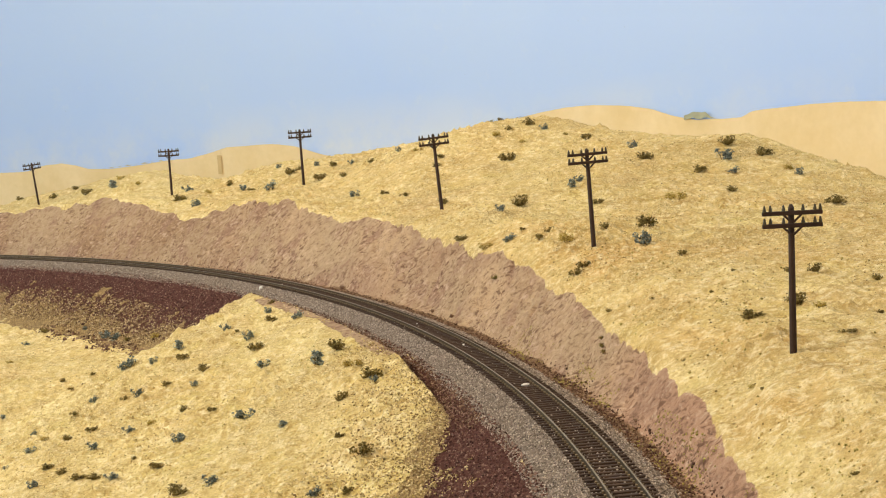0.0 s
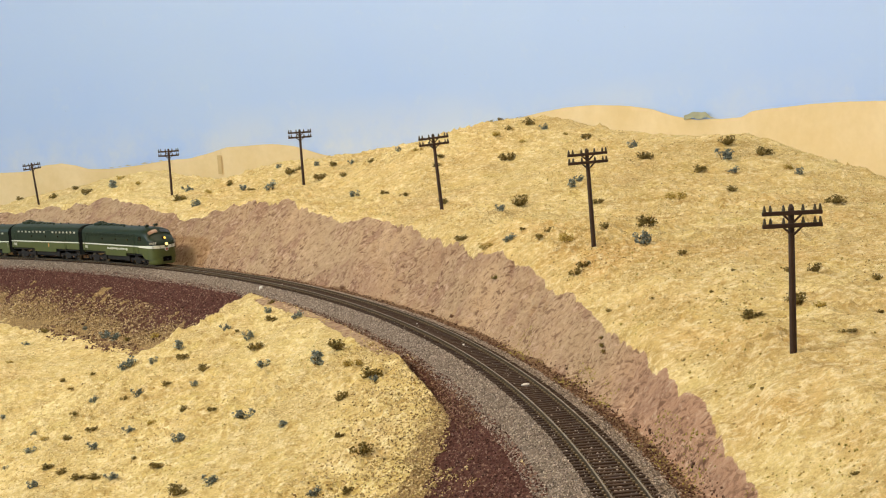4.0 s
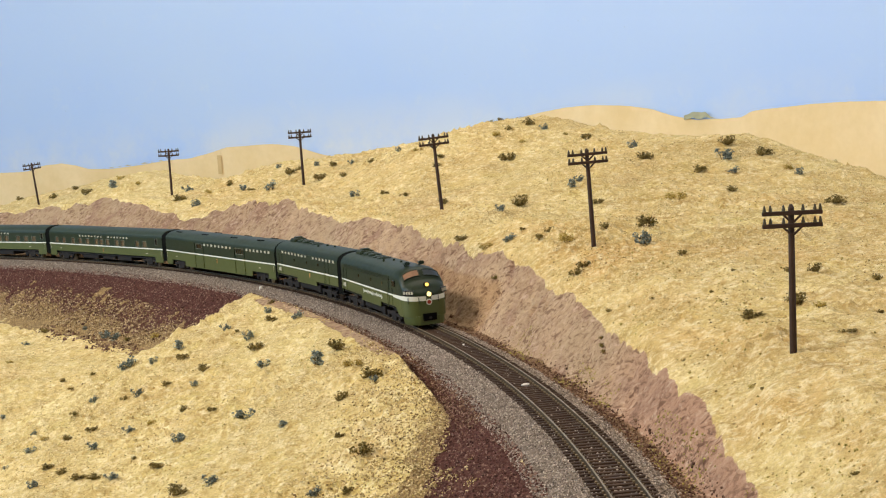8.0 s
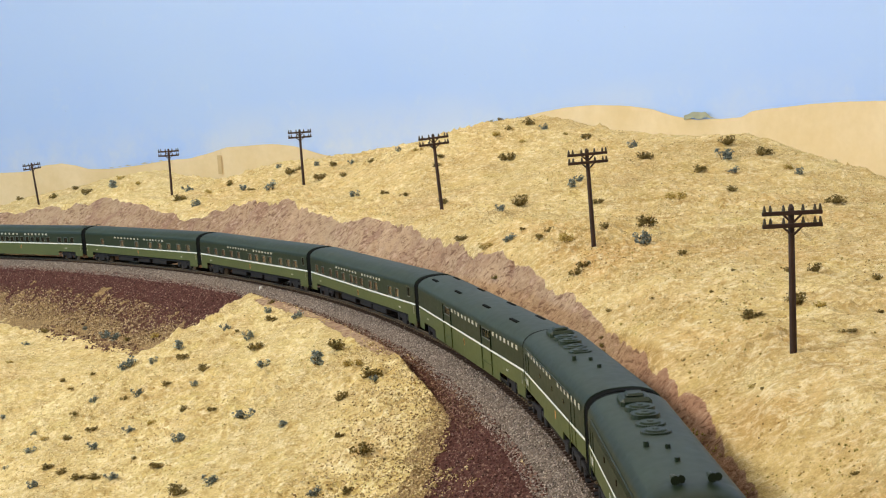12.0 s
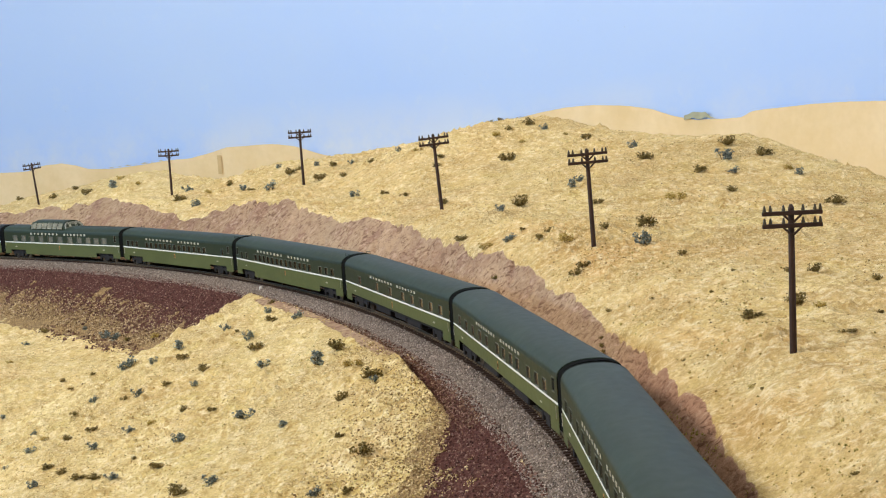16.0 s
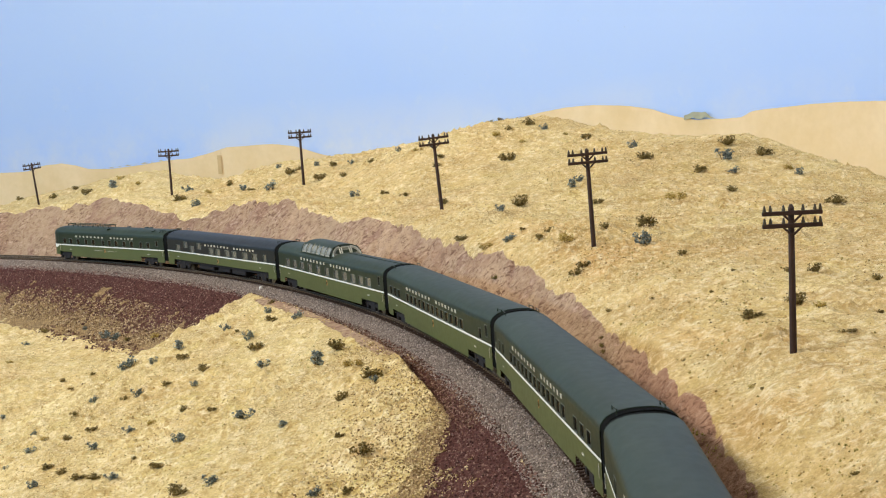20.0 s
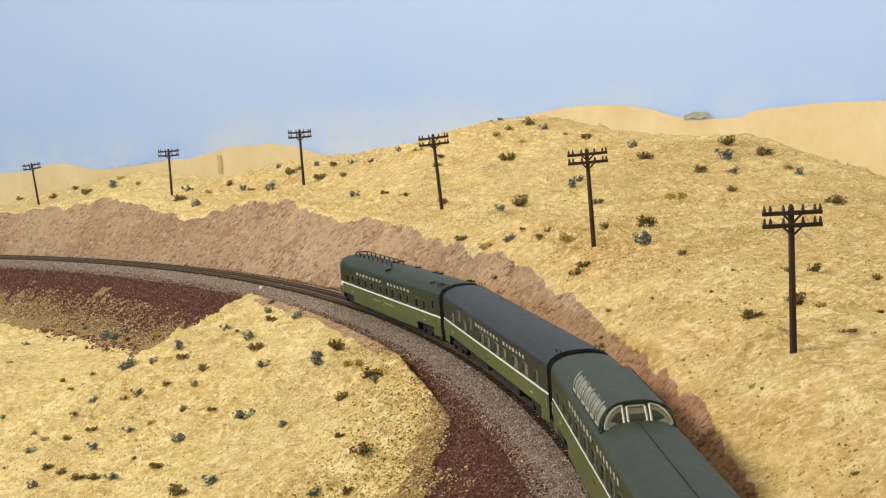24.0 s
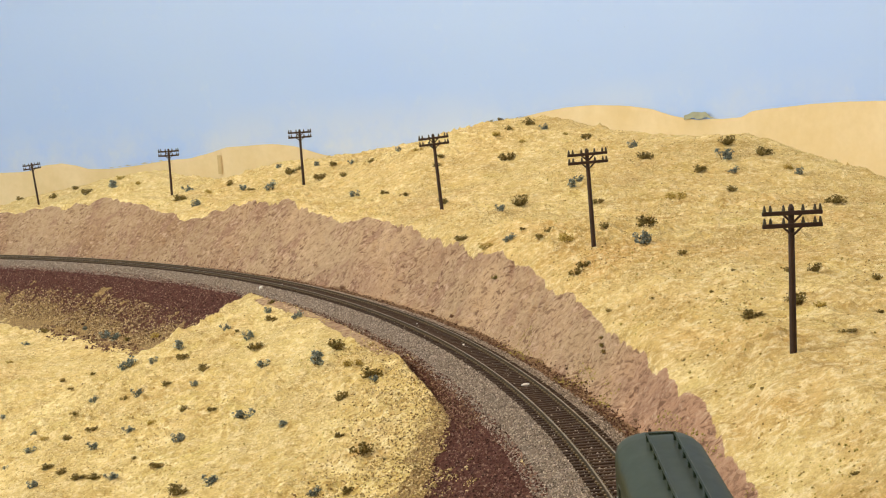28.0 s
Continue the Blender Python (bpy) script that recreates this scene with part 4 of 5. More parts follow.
def observation_car():
    wins = []
    for x, wd in ((0.106, 0.0032), (0.089, 0.0032), (0.067, 0.0036), (0.049, 0.0036), (0.029, 0.0036), (0.013, 0.0036), (-0.003, 0.0032), (-0.028, 0.0036), (-0.047, 0.0036), (-0.068, 0.0036), (-0.087, 0.0036), (-0.104, 0.0036)):
        wins.append((x - wd, x + wd, WZ[0] - 0.0010, WZ[1] - 0.0008, M_PANE))
    wins.append((0.1235, 0.1280, 0.0252, 0.0318, M_PANE))
    car = coach(LC, wins, feet_full(LC), "two-tone green observation car with a rounded tail", tail=True, dirty_under=False, bows=False, letters=(-0.071, -0.004, 0.0175, 0.069, 0.0326, 0.0022), low=0.0012)
    # the aerial frame on the roof
    xa, xb = -0.1130, -0.0080
    for sg in (-1, 1):
        bm = bmesh.new()
        rod(bm, (xa, sg * 0.0052, 0.0468), (xb, sg * 0.0052, 0.0468), 0.0005, 6)
        part("aerial_rail", bm, M_UPPER, car)
        for i in range(9):
            x = xa + (xb - xa) * i / 8
            bm = bmesh.new()
            rod(bm, (x, sg * 0.0052, 0.0428), (x, sg * 0.0052, 0.0470), 0.0006, 6)
            part("aerial_post", bm, M_UPPER, car)
    for x in (xa, xb):
        bm = bmesh.new()
        rod(bm, (x, -0.0056, 0.0468), (x, 0.0056, 0.0468), 0.0005, 6)
        part("aerial_rail", bm, M_UPPER, car)
    bm = bmesh.new()
    box(bm, -0.0080, 0.0080, -0.0026, 0.0026, -0.0009, 0.0009, 0.0005)
    part("roof_hatch", bm, M_UPPER, car).matrix_basis = pose(-0.001, -0.0100, 0.0428, 14, 0, -22)
    for x, y in ((0.021, 0.0078), (0.063, 0.0082), (0.074, 0.0082), (0.110, -0.0108)):
        bm = bmesh.new()
        rod(bm, (x, y, 0.0400), (x, y, 0.0442 if y > 0 else 0.0432), 0.0024, 10, 0.0020)
        rod(bm, (x, y, 0.0436 if y > 0 else 0.0426), (x, y, 0.0447 if y > 0 else 0.0437), 0.0030, 10, 0.0026)
        part("roof_vent", bm, M_UPPER, car)
    for y in (-0.0112, 0.0112):
        bm = bmesh.new()
        for dx in (-0.003, 0.003):
            rod(bm, (0.132 + dx, y - 0.002, 0.0410), (0.132 + dx, y - 0.002, 0.0438), 0.0004, 5)
            rod(bm, (0.132 + dx, y + 0.002, 0.0410), (0.132 + dx, y + 0.002, 0.0438), 0.0004, 5)
            rod(bm, (0.132 + dx, y - 0.0022, 0.0437), (0.132 + dx, y + 0.0022, 0.0437), 0.0005, 5)
        part("roof_bow", bm, M_UPPER, car)
    for sg in (-1, 1):
        bars("lettering", car, sg, sg * 0.016, 0.0158, 7, 0.0028, 0.0010, M_CREAM, HALF)
        bars("lettering", car, sg, -sg * 0.017, 0.0158, 9, 0.0028, 0.0010, M_CREAM, HALF)
    return car


# ---- the locomotives ----
WL, TOPL, EAVEL = 0.0180, 0.0464, 0.0368


def loco_half(w, top, eave, z1, z2, foot=0.0150):
    return [(w, foot), (w, z1), (w, z2)] + arc_points(w, eave, top)


def loco_roof(car, x_fans, horns=None):
    for i, dz in enumerate((0.0016, 0.0016, 0.0006, 0.0006)):
        x = x_fans + 0.0020 + i * 0.0128
        bm = bmesh.new()
        rod(bm, (x, 0, TOPL - 0.0012), (x, 0, TOPL + dz), 0.0063, 20, 0.0060)
        rod(bm, (x, 0, TOPL + dz - 0.0002), (x, 0, TOPL + dz + 0.0006), 0.0048, 18, 0.0038)
        fan = part("roof_fan", bm, M_UPPER, car)
        bm = bmesh.new()
        rod(bm, (x, 0, TOPL + dz + 0.0004), (x, 0, TOPL + dz + 0.0010), 0.0016, 10, 0.0012)
        part("fan_hub", bm, M_ROOF, fan)
    bm = bmesh.new()
    box(bm, x_fans - 0.020, x_fans - 0.0055, -0.0066, 0.0066, TOPL - 0.0020, TOPL + 0.0030, 0.0014)
    box(bm, x_fans - 0.0165, x_fans - 0.0085, -0.0040, 0.0040, TOPL + 0.0025, TOPL + 0.0044, 0.0010)
    part("steam_generator_box", bm, M_UPPER, car)
    for x, y in ((x_fans - 0.022, 0.004), (x_fans - 0.022, -0.004), (x_fans + 0.066, 0.0), (x_fans + 0.085, 0.0), (x_fans + 0.060, -0.007)):
        bm = bmesh.new()
        rod(bm, (x, y, TOPL - 0.003), (x, y, TOPL + 0.0016), 0.0013, 8, 0.0010)
        part("exhaust_stack", bm, M_UPPER, car)


def loco_sides(car, xa, xb, script):
    """Grilles, doors, portholes and rails along the sides from xb (rear) to xa (front)."""
    for sg in (-1, 1):
        y = sg * (WL + 0.0001)
        bm = bmesh.new()
        for k in range(4 if script else 1):
            z = 0.0345 if script else 0.0382
            z += k * 0.0011
            box(bm, xb + 0.010, xa - 0.030, y - 0.0004, y + 0.0002, z, z + 0.0006)
        part("side_grille", bm, M_UPPER, car)
        for x in ([xb + 0.012, xa - 0.028] if script else [xb + 0.012, xa - 0.026]):
            bm = bmesh.new()
            for xx in (x - 0.0042, x + 0.0042):
                box(bm, xx - 0.0002, xx + 0.0002, y - 0.0002, y + 0.0003, 0.0152, 0.0233)
            part("door_foot", bm, M_LOWER, car)
            bm = bmesh.new()
            for xx in (x - 0.0042, x + 0.0042):
                box(bm, xx - 0.0002, xx + 0.0002, y - 0.0002, y + 0.0003, 0.0246, 0.0352)
            box(bm, x - 0.0042, x + 0.0042, y - 0.0002, y + 0.0003, 0.0349, 0.0353)
            part("door", bm, M_UPPER, car)
            bm = bmesh.new()
            rod(bm, (x - 0.0056, y + sg * 0.0008, 0.0130), (x - 0.0056, y + sg * 0.0008, 0.0260), 0.00025, 5)
            part("grab_rail", bm, M_LOWER, car)
        mid = (xa + xb) / 2
        for x in (mid - 0.030, mid + 0.004, mid + 0.034):
            bm = bmesh.new()
            rod(bm, (x, y - sg * 0.0006, 0.0313), (x, y + sg * 0.0002, 0.0313), 0.0013, 12)
            part("porthole", bm, M_PANE, car)
        bm = bmesh.new()
        box(bm, xb + 0.0045, xb + 0.0125, y - 0.0001, y + 0.0001, 0.0178, 0.0212)
        part("number_plate", bm, M_CREAM, car, "pale number as a plain bar")
        if script:
            bm = bmesh.new()
            pen = random.Random(3)
            for k in range(26):
                x = mid - 0.018 + k * 0.0020
                h = pen.uniform(0.0014, 0.0022) if k % 6 else 0.0034
                zc = 0.0196 + pen.uniform(-0.0003, 0.0003)
                box(bm, x - 0.0006, x + 0.0006 * pen.uniform(0.4, 1.1), y - 0.0001, y + 0.0001, zc - h * 0.5, zc + h * 0.5)
            part("slogan", bm, M_WHITE, car, "white slogan as plain bars")
        else:
            bars("lettering", car, sg, sg * 0.0300, 0.0372, 8, 0.0091, 0.0026, M_CREAM, WL + 0.0002)
            bars("lettering", car, sg, -sg * 0.0480, 0.0372, 7, 0.0085, 0.0026, M_CREAM, WL + 0.0002)
            bm = bmesh.new()
            oval(bm, 0.010, y, 0.0196, 0.0014, 0.0023)
            part("emblem", bm, M_GOLD, car, "small oval bronze emblem")


def loco_under(car, L, b):
    bm = bmesh.new()
    box(bm, -L / 2 + 0.004, L / 2 - 0.010, -0.0160, 0.0160, 0.0125, 0.0152)
    part("underframe", bm, M_UNDER, car)
    bm = bmesh.new()
    box(bm, -0.026, 0.026, -0.0155, 0.0155, 0.0045, 0.0120, 0.0015)
    part("fuel_tank", bm, M_UNDER, car)
    for sg in (-1, 1):
        bm = bmesh.new()
        y = sg * (WL - 0.0004)
        box(bm, -0.025, 0.027, y - 0.0004, y + 0.0004, 0.0108, 0.0152, 0.0)
        part("tank_skirt", bm, M_LOWER, car)
    for x, a in ((b, -1), (-b, 1)):
        truck(car, x, a * math.degrees(b * 0.55), 2, 0.0155, 0.0058, 0.0150)
        for sg in (-1, 1):
            bm = bmesh.new()
            xx = x + (0.024 if x < 0 else -0.024)
            box(bm, xx - 0.0040, xx + 0.0040, sg * 0.0158 - 0.0012, sg * 0.0158 + 0.0012, 0.0045, 0.0112, 0.0006)
            part("air_tank", bm, M_UNDER, car)
            bm = bmesh.new()
            xe = x + (-0.026 if x < 0 else 0.022)
            for k in range(3):
                box(bm, xe - 0.0026, xe + 0.0026, sg * 0.0165 - 0.0010, sg * 0.0165 + 0.0010, 0.0030 + 0.0034 * k, 0.0036 + 0.0034 * k)
            part("footstep", bm, M_UNDER, car)


def cab_skin(rows, x, t, sg):
    """A point just off the cab's front at x; t runs from the eave (0) to the ridge (1)."""
    rows = sorted(rows, key=lambda r: r[0])
    i = max(j for j in range(len(rows) - 1) if rows[j][0] <= x)
    f = (x - rows[i][0]) / (rows[i + 1][0] - rows[i][0])
    pts = []
    for r in (rows[i], rows[i + 1]):
        arc = r[1][3:]
        q = t * (len(arc) - 1)
        j = min(int(q), len(arc) - 2)
        g = q - j
        pts.append((arc[j][0] * (1 - g) + arc[j + 1][0] * g, arc[j][1] * (1 - g) + arc[j + 1][1] * g))
    y = pts[0][0] * (1 - f) + pts[1][0] * f
    z = pts[0][1] * (1 - f) + pts[1][1] * f
    return (x + 0.0004, sg * (y + 0.0002), z + 0.0004)


def locomotive():
    L = 0.178
    car = tagged(new("diesel_locomotive"), "two-tone green diesel locomotive with a rounded nose and lit headlight", "locomotive", "cars of the train")
    xf, xr = L / 2 + 0.0052, -L / 2 + 0.0060
    rows = []
    for d, w, top, z1, z2 in ((0.0, 0.0022, 0.0264, 0.0213, 0.0250), (0.0003, 0.0058, 0.0274, 0.0213, 0.0250), (0.0010, 0.0092, 0.0289, 0.0214, 0.0251), (0.0024, 0.0122, 0.0309, 0.0215, 0.0252), (0.0046, 0.0146, 0.0330, 0.0216, 0.0253), (0.0072, 0.0162, 0.0348, 0.0217, 0.0253), (0.0100, 0.0171, 0.0363, 0.0218, 0.0253), (0.0124, 0.0176, 0.0376, 0.0219, 0.0253)):
        rows.append((xf - d, loco_half(w, top, z2 + (top - z2) * 0.36, z1, z2, 0.0085)))
    for d, top, ev, z1, z2, foot in ((0.0130, 0.0386, 0.0302, 0.0220, 0.0253, 0.0085), (0.0150, 0.0411, 0.0318, 0.0220, 0.0252, 0.0085), (0.0172, 0.0435, 0.0334, 0.0221, 0.0251, 0.0085), (0.0195, 0.0450, 0.0346, 0.0221, 0.0250, 0.0085), (0.0235, 0.0459, 0.0358, 0.0222, 0.0249, 0.0100), (0.0290, TOPL, EAVEL, 0.0223, 0.0248, 0.0150), (0.0340, TOPL, EAVEL, 0.0224, 0.0247, 0.0150), (0.0352, TOPL, EAVEL, 0.0233, 0.0246, 0.0150)):
        rows.append((xf - d, loco_half(WL, top, ev, z1, z2, foot)))
    rows.append((xr, loco_half(WL, TOPL, EAVEL, 0.0233, 0.0246)))
    body = loft("body", rows, [M_LOWER, M_WHITE, M_UPPER, M_ROOF], [0, 1, 2, 2, 2, 2] + [3] * 7, car, nose=True)
    # the whole nose keeps the dark green of the sides
    for f in body.data.polygons:
        if f.center.x > xf - 0.034 and f.material_index == 3:
            f.material_index = 2
    # pilot below the nose
    prow = []
    for d, w in ((0.0002, 0.0080), (0.0016, 0.0112), (0.0045, 0.0138), (0.0085, 0.0155), (0.015, 0.0166)):
        prow.append((xf - d, [(w * 0.94, 0.0022), (w, 0.0050), (w, 0.0086), (w * 0.99, 0.0092), (0.0, 0.0093)]))
    loft("pilot", prow, [M_LOWER], [0] * 5, car)
    # a solid block, not a hole: the pocket's inner shade is its near-black colour
    bm = bmesh.new()
    box(bm, xf - 0.004, xf + 0.0012, -0.0056, 0.0056, 0.0056, 0.0112, 0.0003)
    part("coupler_pocket", bm, M_VOID, car)
    bm = bmesh.new()
    box(bm, xf - 0.002, xf + 0.0020, -0.0011, 0.0011, 0.0066, 0.0085, 0.0004)
    part("coupler", bm, M_UNDER, car)
    # lamps on the nose
    for x, z, r in ((xf - 0.0040, 0.0334, 0.0014), (xf - 0.0006, 0.0262, 0.0018)):
        bm = bmesh.new()
        rod(bm, (x - 0.003, 0, z - 0.0005), (x + 0.0016, 0, z + 0.0004), r + 0.0005, 16)
        part("lamp_housing", bm, M_BLACK if z > 0.028 else M_UPPER, car)
        bm = bmesh.new()
        rod(bm, (x + 0.0012, 0, z + 0.0003), (x + 0.0019, 0, z + 0.00045), r, 16)
        part("headlight", bm, M_LAMP if z > 0.028 else M_LAMP2, car, "lit yellow headlight")
    bm = bmesh.new()
    rod(bm, (xf - 0.001, 0, 0.0202), (xf + 0.0006, 0, 0.0202), 0.0024, 18)
    em = part("nose_emblem", bm, M_WHITE, car, "white ring round a red emblem")
    bm = bmesh.new()
    rod(bm, (xf - 0.001, 0, 0.0202), (xf + 0.0009, 0, 0.0202), 0.0016, 18)
    part("emblem_centre", bm, M_RED, em, "red disc")
    # number boards, windscreen, cab windows
    for sg in (-1, 1):
        bm = bmesh.new()
        box(bm, -0.0046, 0.0046, -0.0016, 0.0008, -0.0022, 0.0022, 0.0004)
        nb = part("number_board", bm, M_BOARD, car)
        nb.matrix_basis = Matrix.Translation((xf - 0.0058, sg * 0.0146, 0.0280)) @ Vector((0.70, sg * 0.70, 0.14)).to_track_quat("Y", "Z").to_matrix().to_4x4()
        bm = bmesh.new()
        for k in range(4):
            x = -0.0033 + k * 0.0022
            box(bm, x - 0.0007, x + 0.0007, 0.0007, 0.0010, -0.0012, 0.0012)
        part("board_number", bm, M_CREAM, nb, "pale number as plain bars")
        # windscreen half, bowed with the cab front
        grid = [[cab_skin(rows, xf - d, a, sg) for a in (0.42, 0.56, 0.70, 0.84, 0.955)] for d in (0.0138, 0.0152, 0.0166, 0.0180)]
        n, k = len(grid), len(grid[0])
        verts = [v for r in grid for v in r]
        faces = [(i * k + j, i * k + j + 1, (i + 1) * k + j + 1, (i + 1) * k + j) for i in range(n - 1) for j in range(k - 1)]
        # the half at negative y has a warm reflection painted in, the other stays dark
        mesh_object("windscreen", verts, faces, M_SCREEN if sg < 0 else M_SCREEN2, car, "windscreen pane", True)
        rim = grid[0] + [r[-1] for r in grid[1:]] + list(reversed(grid[-1]))[1:] + [r[0] for r in reversed(grid[1:-1])]
        bm = bmesh.new()
        for v0, v1 in zip(rim, rim[1:] + rim[:1]):
            rod(bm, v0, v1, 0.00042, 5)
        part("windscreen_frame", bm, M_UPPER, car)
        bm = bmesh.new()
        y = sg * (WL + 0.0001)
        box(bm, xf - 0.0330, xf - 0.0275, y - 0.0008, y + 0.0002, 0.0312, 0.0362, 0.0004)
        part("cab_window", bm, M_PANE, car)
        bm = bmesh.new()
        for xx in (xf - 0.0004, xf - 0.0050):
            rod(bm, (xx, sg * (0.0082 if xx > xf - 0.002 else 0.0156), 0.0196), (xx, sg * (0.0082 if xx > xf - 0.002 else 0.0156), 0.0246), 0.0003, 5)
        part("nose_grab", bm, M_UPPER, car)
        # horns on the cab roof
        bm = bmesh.new()
        x, y = xf - 0.034, sg * 0.0062
        rod(bm, (x, y, 0.0435), (x, y, 0.0480), 0.0007, 6)
        rod(bm, (x - 0.003, y, 0.0480), (x + 0.004, y, 0.0483), 0.0008, 8, 0.0017)
        rod(bm, (x - 0.002, y + 0.0022, 0.0478), (x + 0.002, y + 0.0022, 0.0480), 0.0008, 8, 0.0015)
        part("horn", bm, M_UPPER, car)
    loco_sides(car, xf - 0.012, xr, True)
    loco_roof(car, xr + 0.032)
    loco_under(car, L, 0.053)
    ends(car, xr, -1, WL, EAVEL, TOPL)
    return car


def booster():
    L = 0.1759
    car = tagged(new("diesel_booster"), "two-tone green cabless diesel booster locomotive", "locomotive", "cars of the train")
    xf, xr = L / 2 - 0.0060, -L / 2 + 0.0060
    rows = [(x, loco_half(WL, TOPL, EAVEL, 0.0233, 0.0246)) for x in (xf, xr)]
    loft("body", rows, [M_LOWER, M_WHITE, M_UPPER, M_ROOF], [0, 1, 2, 2, 2, 2] + [3] * 7, car)
    loco_sides(car, xf, xr, False)
    loco_roof(car, xr + 0.032)
    loco_under(car, L, 0.053)
    ends(car, xf, 1, WL, EAVEL, TOPL)
    ends(car, xr, -1, WL, EAVEL, TOPL)
    return car


# salmon stands for the reflection on one pane, not for the glass's own colour
M_SCREEN = plain("windscreen_reflection", (0.26, 0.15, 0.09), 0.25, 0, 0.2, 200, 0.5)
M_SCREEN2 = plain("dark_windscreen_glass", (0.035, 0.045, 0.055), 0.3, 0, 0.1, 60, 0.4)

TRAIN_S = [(0, 2.04), (3, 1.5388), (6, 1.034), (7, 0.8594), (8, 0.6875), (11, 0.1735), (12.5, -0.0775), (14.5, -0.424), (15, -0.5106), (17, -0.8490), (20, -1.3853), (23.5, -2.038), (25, -2.319), (26, -2.5063), (27, -2.6916), (28, -2.8807)]
RUN_T, RUN_S = np.array(TRAIN_S).T
RUN_V = np.gradient(RUN_S, RUN_T)


def gap_s(t):
    """Where the coupling between the two locomotives is at t seconds, gliding from one known place to the next."""
    i = int(np.clip(np.searchsorted(RUN_T, t) - 1, 0, len(RUN_T) - 2))
    h = RUN_T[i + 1] - RUN_T[i]
    f = (t - RUN_T[i]) / h
    return float((2 * f**3 - 3 * f**2 + 1) * RUN_S[i] + (f**3 - 2 * f**2 + f) * h * RUN_V[i] + (3 * f**2 - 2 * f**3) * RUN_S[i + 1] + (f**3 - f**2) * h * RUN_V[i + 1])


LOUNGE = "two-tone green streamlined lounge car with brown-tinted windows"
CARS = [
    (locomotive(), 0.178, 0.053), (booster(), 0.1759, 0.053), (baggage_car(), 0.298, 0.107),
    (lounge((-0.121, -0.102, -0.077, -0.058, -0.039, -0.016, -0.004, 0.012, 0.035, 0.049, 0.084, 0.101), LOUNGE, 5, (-0.058, -0.003, 0.015, 0.060, 0.0338, 0.0019), 0.128), LC, 0.106),
    (lounge((-0.117, -0.094, -0.072, -0.049, -0.029, 0.002, 0.019, 0.038, 0.054, 0.080, 0.098, 0.115), LOUNGE, 5, (-0.057, -0.006, 0.013, 0.058, 0.0341, 0.0019), 0.133), LC, 0.106),
    (lounge((-0.094, -0.041, -0.003, 0.031, 0.055, 0.077, 0.100, 0.122), LOUNGE, 5, (-0.058, 0.001, 0.018, 0.062, 0.0335, 0.0019)), LC, 0.106),
    (window_coach(False), LC, 0.106), (window_coach(True), LC, 0.106), (dome_coach(), LC, 0.106),
    (sleeper(), LC, 0.106), (observation_car(), LC, 0.106)]


def motions():
    back = -CARS[0][1]
    for car, L, b in CARS:
        rows = []
        for j in range(57):
            t = j * 0.5
            s = gap_s(t) + back + L / 2
            x0, y0, _ = line_at(s - b)
            x1, y1, _ = line_at(s + b)
            a = math.degrees(math.atan2(y0 - y1, x0 - x1))
            rows.append((t, pose(float((x0 + x1) / 2), float((y0 + y1) / 2), 0, 0, 0, a)))
        walk(car, rows)
        back += L


# ---- ties, ballast and grit ----
def tie_mesh():
    bm = bmesh.new()
    box(bm, -0.0145, 0.0145, -0.0012, 0.0012, -0.0042, -0.0021, 0.00025)
    for g in (-0.00825, 0.00825):
        for d in (-0.00145, 0.00145):
            box(bm, g + d - 0.0005, g + d + 0.0005, -0.0008, 0.0008, -0.0022, -0.0012, 0.0, 1)
    me = bpy.data.meshes.new("tie")
    bm.to_mesh(me)
    bm.free()
    me.materials.append(M_TIE)
    me.materials.append(M_SPIKE)
    return me


def lay_ties():
    me = tie_mesh()
    rnd = random.Random(5)
    co = np.array([v.co[:] for v in me.vertices])
    fs = [tuple(p.vertices) for p in me.polygons]
    verts, faces = [], []
    for i in range(-560, 1070):
        s = i * 0.0056 + rnd.uniform(-0.0003, 0.0003)
        x, y, t = line_at(s)
        a = float(t) - math.pi / 2 + rnd.uniform(-0.02, 0.02)
        if -0.05 < s < 1.62:
            ob = new("tie", me)
            ob.parent = track
            ob.matrix_basis = pose(float(x), float(y), rnd.uniform(-0.0002, 0.0001), 0, 0, math.degrees(a))
        else:
            c, d = math.cos(a), math.sin(a)
            n = len(verts)
            verts += [(x + c * q[0] - d * q[1], y + d * q[0] + c * q[1], q[2]) for q in co]
            faces += [tuple(n + k for k in f) for f in fs]
    rest = mesh_object("more_ties", verts, faces, M_TIE, track)
    tagged(rest, "dark ties of the hidden stretch", kind="stuff")


lay_ties()

OCTA = np.array([(1, 0, 0), (-1, 0, 0), (0, 1, 0), (0, -1, 0), (0, 0, 1), (0, 0, -1)], float)
OCTF = np.array([(0, 2, 4), (2, 1, 4), (1, 3, 4), (3, 0, 4), (2, 0, 5), (1, 2, 5), (3, 1, 5), (0, 3, 5)])


def turns(rng, n):
    q = rng.normal(size=(n, 4))
    q /= np.linalg.norm(q, axis=1)[:, None]
    w, x, y, z = q.T
    return np.stack([1 - 2 * (y * y + z * z), 2 * (x * y - w * z), 2 * (x * z + w * y), 2 * (x * y + w * z), 1 - 2 * (x * x + z * z), 2 * (y * z - w * x), 2 * (x * z - w * y), 2 * (y * z + w * x), 1 - 2 * (x * x + y * y)], -1).reshape(n, 3, 3)


